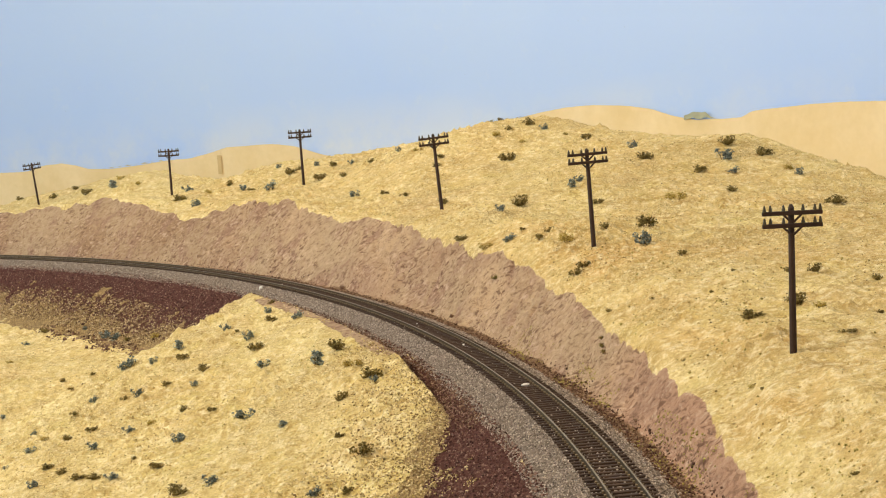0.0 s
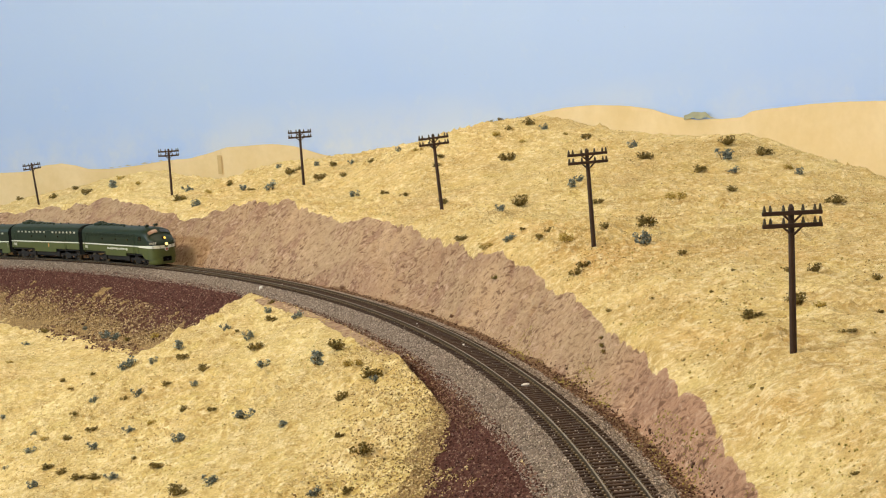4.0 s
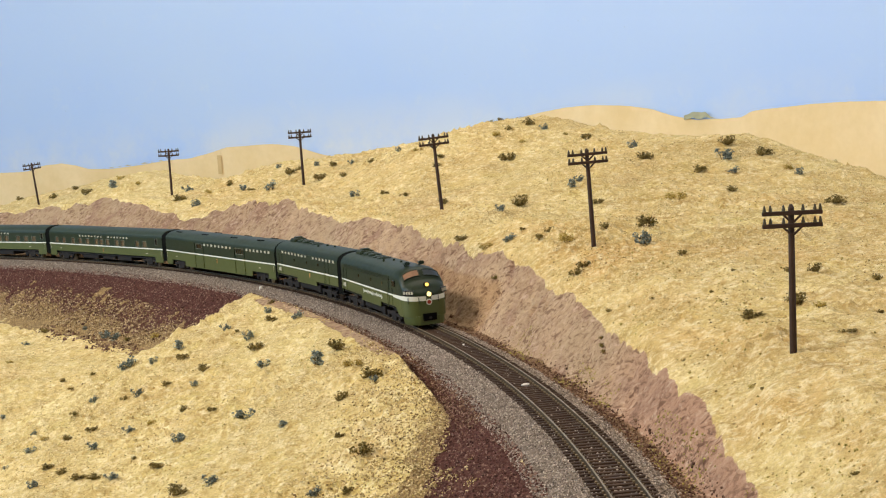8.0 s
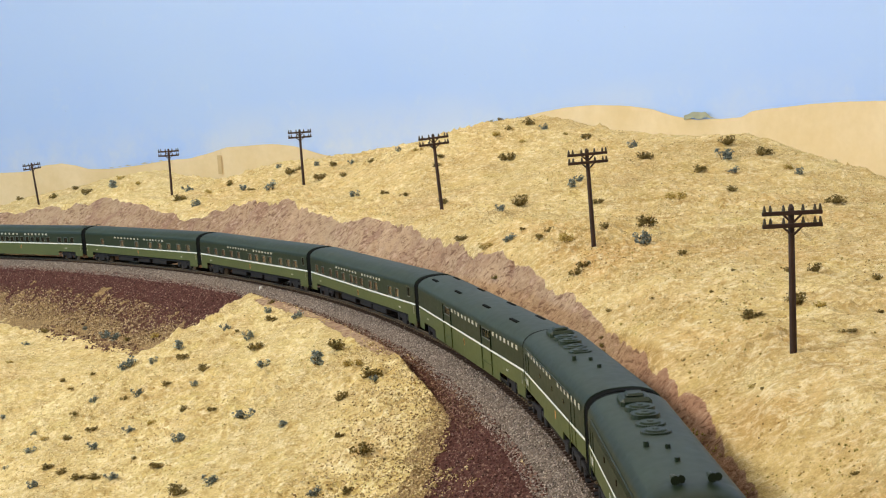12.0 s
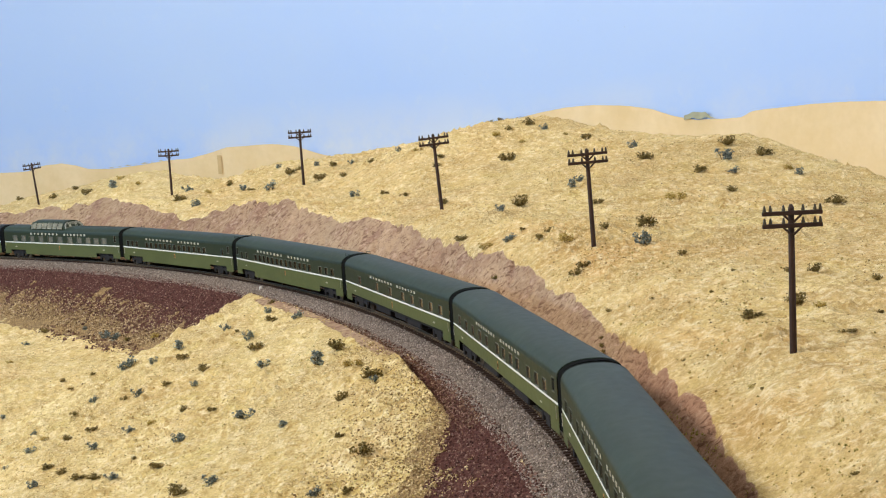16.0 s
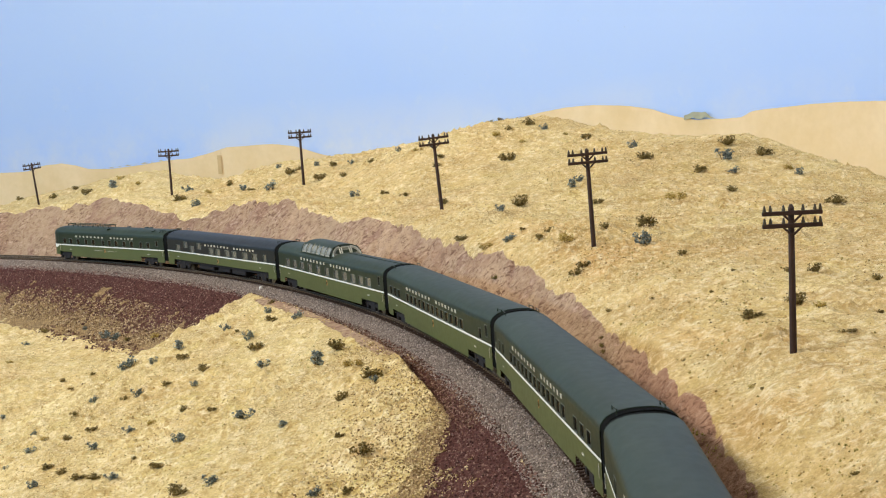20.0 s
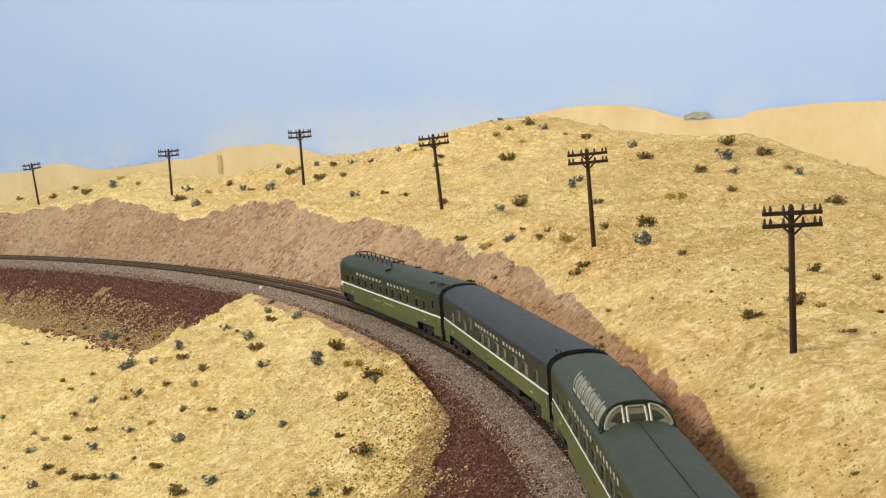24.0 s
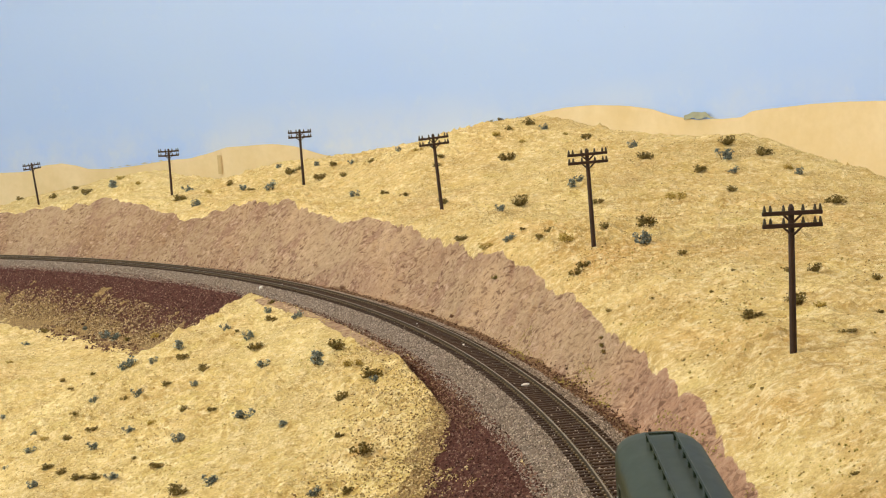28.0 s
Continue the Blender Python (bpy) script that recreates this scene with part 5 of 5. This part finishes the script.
def tri_mesh(name, co, faces, material):
    me = bpy.data.meshes.new(name)
    me.vertices.add(len(co))
    me.vertices.foreach_set("co", co.astype(np.float32).ravel())
    me.loops.add(faces.size)
    me.loops.foreach_set("vertex_index", faces.astype(np.int32).ravel())
    me.polygons.add(len(faces))
    me.polygons.foreach_set("loop_start", np.arange(0, faces.size, 3, dtype=np.int32))
    me.update(calc_edges=True)
    me.materials.append(material)
    return me


def lumps(rng, place, size, squash=0.75):
    """Corners and faces of small uneven stones at the places."""
    n = len(place)
    base = OCTA[None] * rng.uniform(0.55, 1.25, (n, 6, 1))
    base[:, :, 2] *= squash
    co = np.einsum("nij,nkj->nki", turns(rng, n), base) * size[:, None, None] + place[:, None, :]
    f = OCTF[None] + (np.arange(n) * 6)[:, None, None]
    return co.reshape(-1, 3), f.reshape(-1, 3)


def stone_material(name, cols, rough=0.9):
    m = Mat(name, rough, 0, 0.15)
    r = m.node("NewGeometry").outputs["Random Per Island"]
    ramp = m.node("ValToRGB")
    e = ramp.color_ramp.elements
    while len(e) < len(cols):
        e.new(0.5)
    for i, c in enumerate(cols):
        e[i].position, e[i].color = i / (len(cols) - 1), (*c, 1)
    m.put(ramp.inputs[0], r)
    m.color(m.mix(m.span(m.noise(900.0, 3), 0.35, 0.6, 0.45, 0), ramp.outputs[0], tuple(0.4 * c for c in cols[0])))
    return m.m


M_BALLAST = stone_material("grey_ballast", [(0.10, 0.078, 0.060), (0.30, 0.245, 0.192), (0.46, 0.38, 0.305), (0.64, 0.55, 0.45)])
M_CINDER = stone_material("maroon_cinders", [(0.030, 0.014, 0.011), (0.095, 0.043, 0.033), (0.155, 0.073, 0.057), (0.38, 0.245, 0.18)])
M_RUBBLE = stone_material("tan_rubble", [(0.06, 0.032, 0.017), (0.24, 0.155, 0.075), (0.47, 0.34, 0.165), (0.72, 0.58, 0.35)])
M_PALERUBBLE = stone_material("pale_rubble", [(0.16, 0.10, 0.042), (0.42, 0.31, 0.125), (0.62, 0.49, 0.22), (0.80, 0.66, 0.37)])
M_GRIT = stone_material("sandy_grit", [(0.44, 0.30, 0.10), (0.64, 0.49, 0.19), (0.74, 0.60, 0.28), (0.84, 0.71, 0.39)])
M_DARKGRIT = stone_material("dark_grit", [(0.12, 0.08, 0.025), (0.22, 0.15, 0.05), (0.34, 0.235, 0.09)])
M_FLOCK = stone_material("dry_flock", [(0.20, 0.15, 0.035), (0.38, 0.315, 0.085), (0.50, 0.43, 0.13)])
M_DEBRIS = stone_material("brown_debris", [(0.05, 0.025, 0.016), (0.115, 0.058, 0.038), (0.20, 0.115, 0.07), (0.38, 0.26, 0.165)])


def scatter(name, n, s_rng, u_rng, keep, size, material, label, seed, near=1.0, sink=0.2):
    """n trial stones over a stretch of the land; near > 1 crowds them towards the start of the stretch."""
    rng = np.random.default_rng(seed)
    s = s_rng[0] + (s_rng[1] - s_rng[0]) * rng.random(n) ** near
    u = u_rng[0] + (u_rng[1] - u_rng[0]) * rng.random(n)
    x, y = beside(s, u)
    z = height(s, u)
    ok = keep(s, u, z, x, y, rng.random(n))
    s, u, x, y, z = (a[ok] for a in (s, u, x, y, z))
    d = rng.uniform(size[0], size[1], len(s)) * rng.choice([0.7, 1.0, 1.0, 1.4], len(s))
    co, f = lumps(rng, np.stack([x, y, z + d * (0.5 - sink)], -1), d)
    ob = new(name, tri_mesh(name, co, f, material))
    return tagged(ob, label, "gravel", kind="stuff")


def bank_z(u):
    v = -u
    return np.where(v < 0.034, -0.0032 - (v - 0.018) * 0.48, -0.0109 - (v - 0.034) * 0.54)


def off_rails(u):
    return (np.abs(np.abs(u) - 0.00825) > 0.0017)


scatter("ballast", 62000, (-0.08, 1.75), (-0.037, 0.026), lambda s, u, z, x, y, r: off_rails(u) & ((np.abs(u) > 0.0140) | (r < 0.45)) & (r < 0.97), (0.0004, 0.00066), M_BALLAST, "grey stone ballast beside and between the ties", 101, 1.5)
scatter("cinders", 30000, (-0.1, 0.75), (-0.115, -0.030), lambda s, u, z, x, y, r: (z - bank_z(u) < 0.003) & (z > -0.045 - 0.01 * r), (0.0004, 0.0009), M_CINDER, "maroon cinders on the bank", 102, 1.2)
scatter("far_cinders", 24000, (0.75, 1.75), (-0.115, -0.030), lambda s, u, z, x, y, r: (z - bank_z(u) < 0.003) & (z > -0.042 - 0.016 * r), (0.0005, 0.0010), M_CINDER, "maroon cinders on the bank", 103)
scatter("rubble", 34000, (-0.1, 0.5), (-0.150, -0.050), lambda s, u, z, x, y, r: (z - bank_z(u) < 0.024 * r + 0.004) & (r + 0.5 * fbm(x, y, 0.04, 3, 81) > 0.20) & (z - bank_z(u) > 0.001), (0.0004, 0.0009), M_PALERUBBLE, "pale tan rubble below the spur", 104)
scatter("far_rubble", 40000, (0.78, 1.8), (-0.165, -0.070), lambda s, u, z, x, y, r: (z - bank_z(u) < 0.005) & (z > -0.062 - 0.012 * fbm(x, y, 0.06, 3, 90)) & (r < 0.12 + smooth(0.018, 0.050, -z + 0.020 * fbm(x, y, 0.10, 3, 82))), (0.00045, 0.0012), M_RUBBLE, "tan rubble at the foot of the bank", 105)
scatter("debris", 15000, (-0.1, 1.75), (0.0235, 0.040), lambda s, u, z, x, y, r: r < 1.15 + 0.5 * fbm(x, y, 0.06, 3, 83) - (u - 0.0235) * 70, (0.0004, 0.0010), M_DEBRIS, "brown crumbled rock along the foot of the cut", 106, 1.2)


def bare_inside(s, u, z, x, y, r):
    return (z - bank_z(u) > 0.004) & (r < 0.65 + 0.8 * fbm(x, y, 0.10, 3, 84))


def bare_outside(s, u, z, x, y, r):
    wu = FOOT + (wall_top(s) + 0.008) / 1.43 + 0.004
    return (u > wu) & (r < 0.55 + 0.9 * fbm(x, y, 0.12, 3, 85))


scatter("grit_inside", 34000, (0.0, 1.2), (-0.36, -0.045), bare_inside, (0.0004, 0.0009), M_GRIT, "loose sandy grit on the slope", 107, 1.3, 0.4)
scatter("grit_outside", 50000, (-0.12, 1.3), (0.045, 0.50), bare_outside, (0.0004, 0.0010), M_GRIT, "loose sandy grit on the hill", 108, 1.2, 0.4)
scatter("dark_grit_inside", 18000, (0.0, 1.2), (-0.36, -0.045), lambda s, u, z, x, y, r: bare_inside(s, u, z, x, y, r * 1.4) & (r < 0.9 * fbm(x, y, 0.045, 4, 91) + 0.06), (0.0003, 0.0006), M_DARKGRIT, "dark specks on the sandy slope", 109, 1.3, 0.2)
scatter("dark_grit_outside", 46000, (-0.12, 1.6), (0.045, 0.50), lambda s, u, z, x, y, r: bare_outside(s, u, z, x, y, r * 1.3) & (r < 1.1 * fbm(x, y, 0.06, 4, 92) + 0.08), (0.0003, 0.00065), M_DARKGRIT, "dark specks on the sandy hill", 110, 1.2, 0.2)
scatter("flock_inside", 16000, (0.0, 1.2), (-0.36, -0.045), lambda s, u, z, x, y, r: (z - bank_z(u) > 0.004) & (r < 0.9 * fbm(x, y, 0.05, 3, 86)), (0.0003, 0.0008), M_FLOCK, "dry yellow-green flock on the slope", 111, 1.3, 0.2)
scatter("flock_outside", 30000, (-0.12, 1.5), (0.045, 0.50), lambda s, u, z, x, y, r: (u > FOOT + (wall_top(s) + 0.012) / 1.43) & (r < 0.9 * fbm(x, y, 0.06, 3, 87)), (0.0004, 0.0009), M_FLOCK, "dry yellow-green flock on the hill", 112, 1.2, 0.2)

scatter("flock_cut", 9000, (-0.1, 0.55), (0.026, 0.046), lambda s, u, z, x, y, r: r < 0.10 + 0.8 * fbm(x, y, 0.035, 3, 88) - np.maximum(s - 0.3, 0) * 2, (0.0003, 0.0008), M_FLOCK, "dry yellow-green flock along the foot of the cut", 113, 1.0, 0.2)
scatter("spur_debris", 12000, (0.22, 0.86), (-0.060, -0.034), lambda s, u, z, x, y, r: r < 0.80 + 0.5 * fbm(x, y, 0.03, 3, 93) - np.maximum(-u - 0.040, 0) * 90, (0.0004, 0.0010), M_DEBRIS, "brown crumbled rock between the spur and the ballast", 115, 1.0, 0.2)
scatter("crumbs_foot", 2600, (0.85, 1.25), (-0.20, -0.095), lambda s, u, z, x, y, r: (z - bank_z(u) > 0.003) & (z - bank_z(u) < 0.012 + 0.006 * fbm(x, y, 0.03, 2, 89)), (0.0006, 0.0022), M_DEBRIS, "brown crumbled rock at the foot of the bank", 114, 1.0, 0.3)

# ---- bushes ----
def leaf_material(name, cols):
    m = Mat(name, 0.85, 0, 0.15)
    r = m.node("NewGeometry").outputs["Random Per Island"]
    ramp = m.node("ValToRGB")
    e = ramp.color_ramp.elements
    while len(e) < len(cols):
        e.new(0.5)
    for i, c in enumerate(cols):
        e[i].position, e[i].color = i / (len(cols) - 1), (*c, 1)
    m.put(ramp.inputs[0], r)
    info = m.node("ObjectInfo").outputs["Random"]
    m.color(m.mix(m.span(info, 0, 1, 0, 0.35), ramp.outputs[0], cols[0]))
    return m.m


M_SAGE = leaf_material("blue_grey_leaves", [(0.055, 0.066, 0.058), (0.15, 0.178, 0.155), (0.26, 0.30, 0.255), (0.47, 0.50, 0.40)])
M_OLIVE = leaf_material("olive_leaves", [(0.065, 0.048, 0.015), (0.165, 0.125, 0.038), (0.27, 0.205, 0.062), (0.42, 0.33, 0.13)])
M_OCHRE = leaf_material("ochre_leaves", [(0.22, 0.15, 0.028), (0.42, 0.31, 0.065), (0.56, 0.43, 0.12), (0.66, 0.53, 0.20)])
M_TWIG = plain("dry_twig", (0.10, 0.065, 0.03), 0.9, 0, 0.3, 300)


def bush_mesh(name, kind, seed):
    """A bush one unit wide: clumps of leaflets round a few stems."""
    rng = np.random.default_rng(seed)
    if kind == "sage":
        heads, n, high, leaf = 7, 130, 0.72, (0.045, 0.085)
    elif kind == "olive":
        heads, n, high, leaf = 6, 120, 0.50, (0.035, 0.075)
    else:
        heads, n, high, leaf = 5, 110, 0.42, (0.03, 0.065)
    centre = np.stack([rng.uniform(-0.33, 0.33, heads), rng.uniform(-0.20, 0.20, heads), rng.uniform(0.12, high - 0.16, heads)], -1)
    spread = rng.uniform(0.14, 0.22, heads)
    k = rng.integers(0, heads, n)
    d = rng.normal(size=(n, 3))
    d /= np.linalg.norm(d, axis=1)[:, None]
    p = centre[k] + d * (spread[k] * rng.uniform(0.55, 1.15, n))[:, None]
    p[:, 2] = np.abs(p[:, 2]) * 0.95
    co, f = lumps(rng, p, rng.uniform(*leaf, n), 0.6)
    # blades that stand out of the clumps
    b = 150 if kind != "sage" else 70
    k = rng.integers(0, heads, b)
    root = centre[k] * [1, 1, 0.4] + rng.normal(size=(b, 3)) * 0.05
    way = rng.normal(size=(b, 3)) * [0.6, 0.6, 0.35] + [0, 0, 0.8]
    way /= np.linalg.norm(way, axis=1)[:, None]
    side = np.cross(way, rng.normal(size=(b, 3)))
    side /= np.linalg.norm(side, axis=1)[:, None]
    ln = rng.uniform(0.16, 0.36, b)[:, None] * (0.75 if kind == "ochre" else 1.0)
    blades = np.stack([root - side * 0.012, root + side * 0.012, root + way * ln], 1).reshape(-1, 3)
    bf = np.arange(b * 3).reshape(-1, 3) + len(co)
    mat = {"sage": M_SAGE, "olive": M_OLIVE, "ochre": M_OCHRE}[kind]
    co = np.concatenate([co, blades])
    co[:, 2] -= 0.03
    ob = new(name, tri_mesh(name, co, np.concatenate([f, bf]), mat))
    bm = bmesh.new()
    for c in centre:
        rod(bm, (c[0] * 0.35, c[1] * 0.35, -0.12), tuple(c), 0.022, 5, 0.008)
    part("stems", bm, M_TWIG, ob)
    return ob


SAGE_INSIDE = [(1.177, -0.19, 6.4), (1.093, -0.128, 10.1), (1.068, -0.127, 11.2), (0.731, -0.205, 12), (0.698, -0.189, 6.4), (0.735, -0.16, 11.1), (0.732, -0.115, 7.2), (0.661, -0.113, 8.3), (0.746, -0.07, 6.8), (0.672, -0.063, 8.5), (0.549, -0.126, 8.5), (0.476, -0.099, 11.9), (0.375, -0.076, 5.4), (0.568, -0.179, 5.4), (0.608, -0.219, 8.2), (0.65, -0.249, 6), (0.403, -0.164, 11.7), (0.354, -0.144, 7.5), (0.502, -0.238, 6.7), (0.412, -0.21, 7.8), (0.479, -0.266, 6.5), (0.608, -0.301, 4.4), (0.538, -0.308, 6.7), (0.809, -0.307, 6.1), (0.382, -0.257, 6.8), (0.418, -0.309, 6.1), (0.303, -0.196, 7.8), (0.225, -0.137, 6.6), (0.511, -0.327, 3.3), (1.166, -0.123, 6.5)]
OLIVE_INSIDE = [(0.781, -0.055, 7), (0.697, -0.082, 10.1), (0.703, -0.112, 5), (0.614, -0.117, 11.3), (0.505, -0.073, 14.4), (0.388, -0.075, 13.4), (0.371, -0.101, 11.6), (0.294, -0.113, 7.1), (0.246, -0.105, 11.5), (0.681, -0.167, 9.7), (0.614, -0.162, 10.2), (0.612, -0.194, 8.3), (0.486, -0.199, 8.3), (0.443, -0.182, 7.3), (0.624, -0.268, 6.4), (0.554, -0.261, 8.7), (0.557, -0.279, 7.8), (0.467, -0.298, 8), (0.442, -0.29, 7.9), (0.398, -0.278, 9.9), (0.388, -0.268, 8.3), (0.37, -0.227, 9), (0.304, -0.216, 14.1), (0.212, -0.118, 8.5), (0.904, -0.233, 6.6), (0.904, -0.202, 5.5), (0.622, -0.227, 6.4), (0.733, -0.256, 4.9), (1.206, -0.154, 10.5), (1.038, -0.122, 8.6), (0.403, -0.241, 3.8)]
OCHRE = [(0.428, -0.08, 11.4), (0.504, -0.222, 9.3), (0.981, -0.111, 13.1), (0.575, -0.296, 6.1), (1.089, -0.238, 7.2), (0.467, 0.106, 13.2), (0.621, 0.295, 18), (0.164, 0.152, 9.6), (0.66, 0.457, 11.4), (1.681, 0.344, 11.2), (1.751, 0.386, 13.5), (1.363, 0.184, 12.6), (1.052, 0.282, 9.8), (0.995, 0.352, 13.9), (0.951, 0.42, 8.3), (0.064, 0.075, 4.4), (0.572, 0.078, 11.5), (0.963, 0.366, 8.2)]
SAGE_OUTSIDE = [(0.989, 0.421, 11.3), (0.824, 0.402, 10.8), (0.698, 0.413, 15.1), (0.667, 0.397, 8.5), (0.634, 0.447, 8.4), (0.706, 0.237, 10), (0.718, 0.253, 10.1), (0.413, 0.143, 11), (0.661, 0.134, 7.3), (0.547, 0.09, 8), (1.005, 0.155, 9.2), (1.729, 0.337, 17), (1.469, 0.233, 11.7), (1.287, 0.106, 10.4), (1.298, 0.19, 9.2), (1.236, 0.19, 12), (1.375, 0.321, 7.5), (1.291, 0.311, 9.6), (1.193, 0.288, 6.8), (1.108, 0.295, 6.5), (1.04, 0.292, 8.4), (1.076, 0.42, 6.7)]
OLIVE_HIGH = [(1.043, 0.404, 8), (1.015, 0.422, 15.8), (0.902, 0.408, 13.3), (0.744, 0.356, 17.7), (0.691, 0.377, 14.9), (0.739, 0.451, 18.1), (0.695, 0.46, 17.6), (0.493, 0.366, 16.4), (0.906, 0.298, 16.8), (0.994, 0.272, 9.5), (0.974, 0.249, 9.3), (0.698, 0.173, 17.4), (0.965, 0.17, 9), (0.893, 0.153, 8.6), (0.651, 0.232, 10.7), (0.624, 0.361, 10.8), (0.272, 0.184, 7.3), (0.259, 0.195, 8.7), (1.294, 0.27, 17.3), (1.308, 0.297, 9.6), (1.197, 0.24, 14.9), (1.147, 0.24, 10.2), (1.242, 0.299, 12.4), (1.126, 0.265, 8.7), (1.959, 0.397, 12.2), (1.876, 0.375, 13.9), (1.776, 0.335, 19.1), (1.853, 0.403, 12), (1.361, 0.133, 17), (1.396, 0.246, 13), (1.285, 0.193, 9.2), (1.012, 0.388, 9.9)]
OLIVE_LOW = [(0.628, 0.079, 10), (0.803, 0.149, 11.6), (0.511, 0.101, 8.2), (0.522, 0.114, 8.4), (0.552, 0.104, 4.7), (0.391, 0.082, 9), (0.399, 0.091, 9.1), (0.48, 0.147, 10.8), (0.469, 0.175, 15.3), (0.195, 0.15, 12.6), (0.174, 0.116, 12.2), (0.097, 0.135, 4.1), (0.094, 0.139, 4.6), (0.224, 0.22, 7), (0.154, 0.183, 4.4), (-0.071, 0.075, 3.5), (0.284, 0.152, 3.7), (0.276, 0.092, 2.9), (0.354, 0.148, 6.4), (0.297, 0.07, 4.4), (0.052, 0.076, 2.4), (0.149, 0.066, 2.5), (0.248, 0.121, 3.2), (0.519, 0.064, 6.4), (0.272, 0.056, 3.5), (0.266, 0.054, 4.5), (0.257, 0.052, 4.5), (1.116, 0.456, 6.9)]
PEBBLES = [(0.898, -0.021, 5.9), (0.425, 0.003, 3.3), (0.261, 0.001, 7.7), (0.542, 0.002, 2.8), (0.89, 0, 2.9), (0.82, 0.036, 8), (0.605, 0.038, 5.9), (0.561, 0.039, 4.7)]
KINDS = {
    "sage": ("sagebrush", "blue-grey sagebrush tuft on a sandy slope", "sagebrush on the slopes"),
    "olive": ("desert_shrub", "low olive-green desert shrub on a sandy slope", "olive shrubs on the slopes"),
    "ochre": ("dry_grass_tuft", "dry ochre grass tuft on a sandy slope", "dry grass on the slopes")}


def plant():
    rnd = random.Random(9)
    stock = {k: [bush_mesh(KINDS[k][0], k, 40 + 10 * j + i) for i in range(6)] for j, k in enumerate(KINDS)}
    used = {k: 0 for k in KINDS}
    for kind, rows in (("sage", SAGE_INSIDE), ("olive", OLIVE_INSIDE), ("ochre", OCHRE), ("sage", SAGE_OUTSIDE), ("olive", OLIVE_HIGH), ("olive", OLIVE_LOW)):
        for s, u, mm in rows:
            x, y = beside(s, u)
            z0 = float(height(s, u)) - (mm * 0.00008 if kind == "sage" else 0)
            m = Matrix.Translation((float(x), float(y), z0)) @ pose(0, 0, 0, 0, 0, rnd.uniform(-35, 35)) @ Matrix.Scale(1.15 if kind == "sage" else 1.0, 4) @ Matrix.Diagonal((mm / 1000 * 1.3, mm / 1000 * rnd.uniform(1.0, 1.3), mm / 1000 * rnd.uniform(1.0, 1.4), 1))
            i = used[kind]
            used[kind] += 1
            src = stock[kind][i % 6]
            if i < 6:
                ob = src
                ob.matrix_basis = m
            else:
                ob = copy_thing(src, m)
                ob.matrix_basis = m
            tagged(ob, KINDS[kind][1], "bush", KINDS[kind][2])


plant()


def pebbles():
    rng = np.random.default_rng(77)
    for i, (s, u, mm) in enumerate(PEBBLES):
        x, y = beside(s, u)
        z = float(height(s, u))
        r = mm / 2000
        co, f = lumps(rng, np.array([(0.0, 0.0, 0.0)]), np.array([r]), 0.7)
        pale = i < 5
        ob = new("pebble" if pale else "rock", tri_mesh("pebble", co, f, M_PALE if pale else M_DEBRIS))
        ob.location = (float(x), float(y), z + r * 0.35)
        if i == 2:
            ob.scale = (1.3, 0.6, 0.5)
            ob.location.z = -0.0015
        tagged(ob, "small white stone lying on the track bed" if pale else "brown rock fallen at the foot of the cut", "stone", "stones by the track")


M_PALE = plain("white_stone", (0.75, 0.72, 0.64), 0.8, 0, 0.1, 300)
pebbles()


motions()
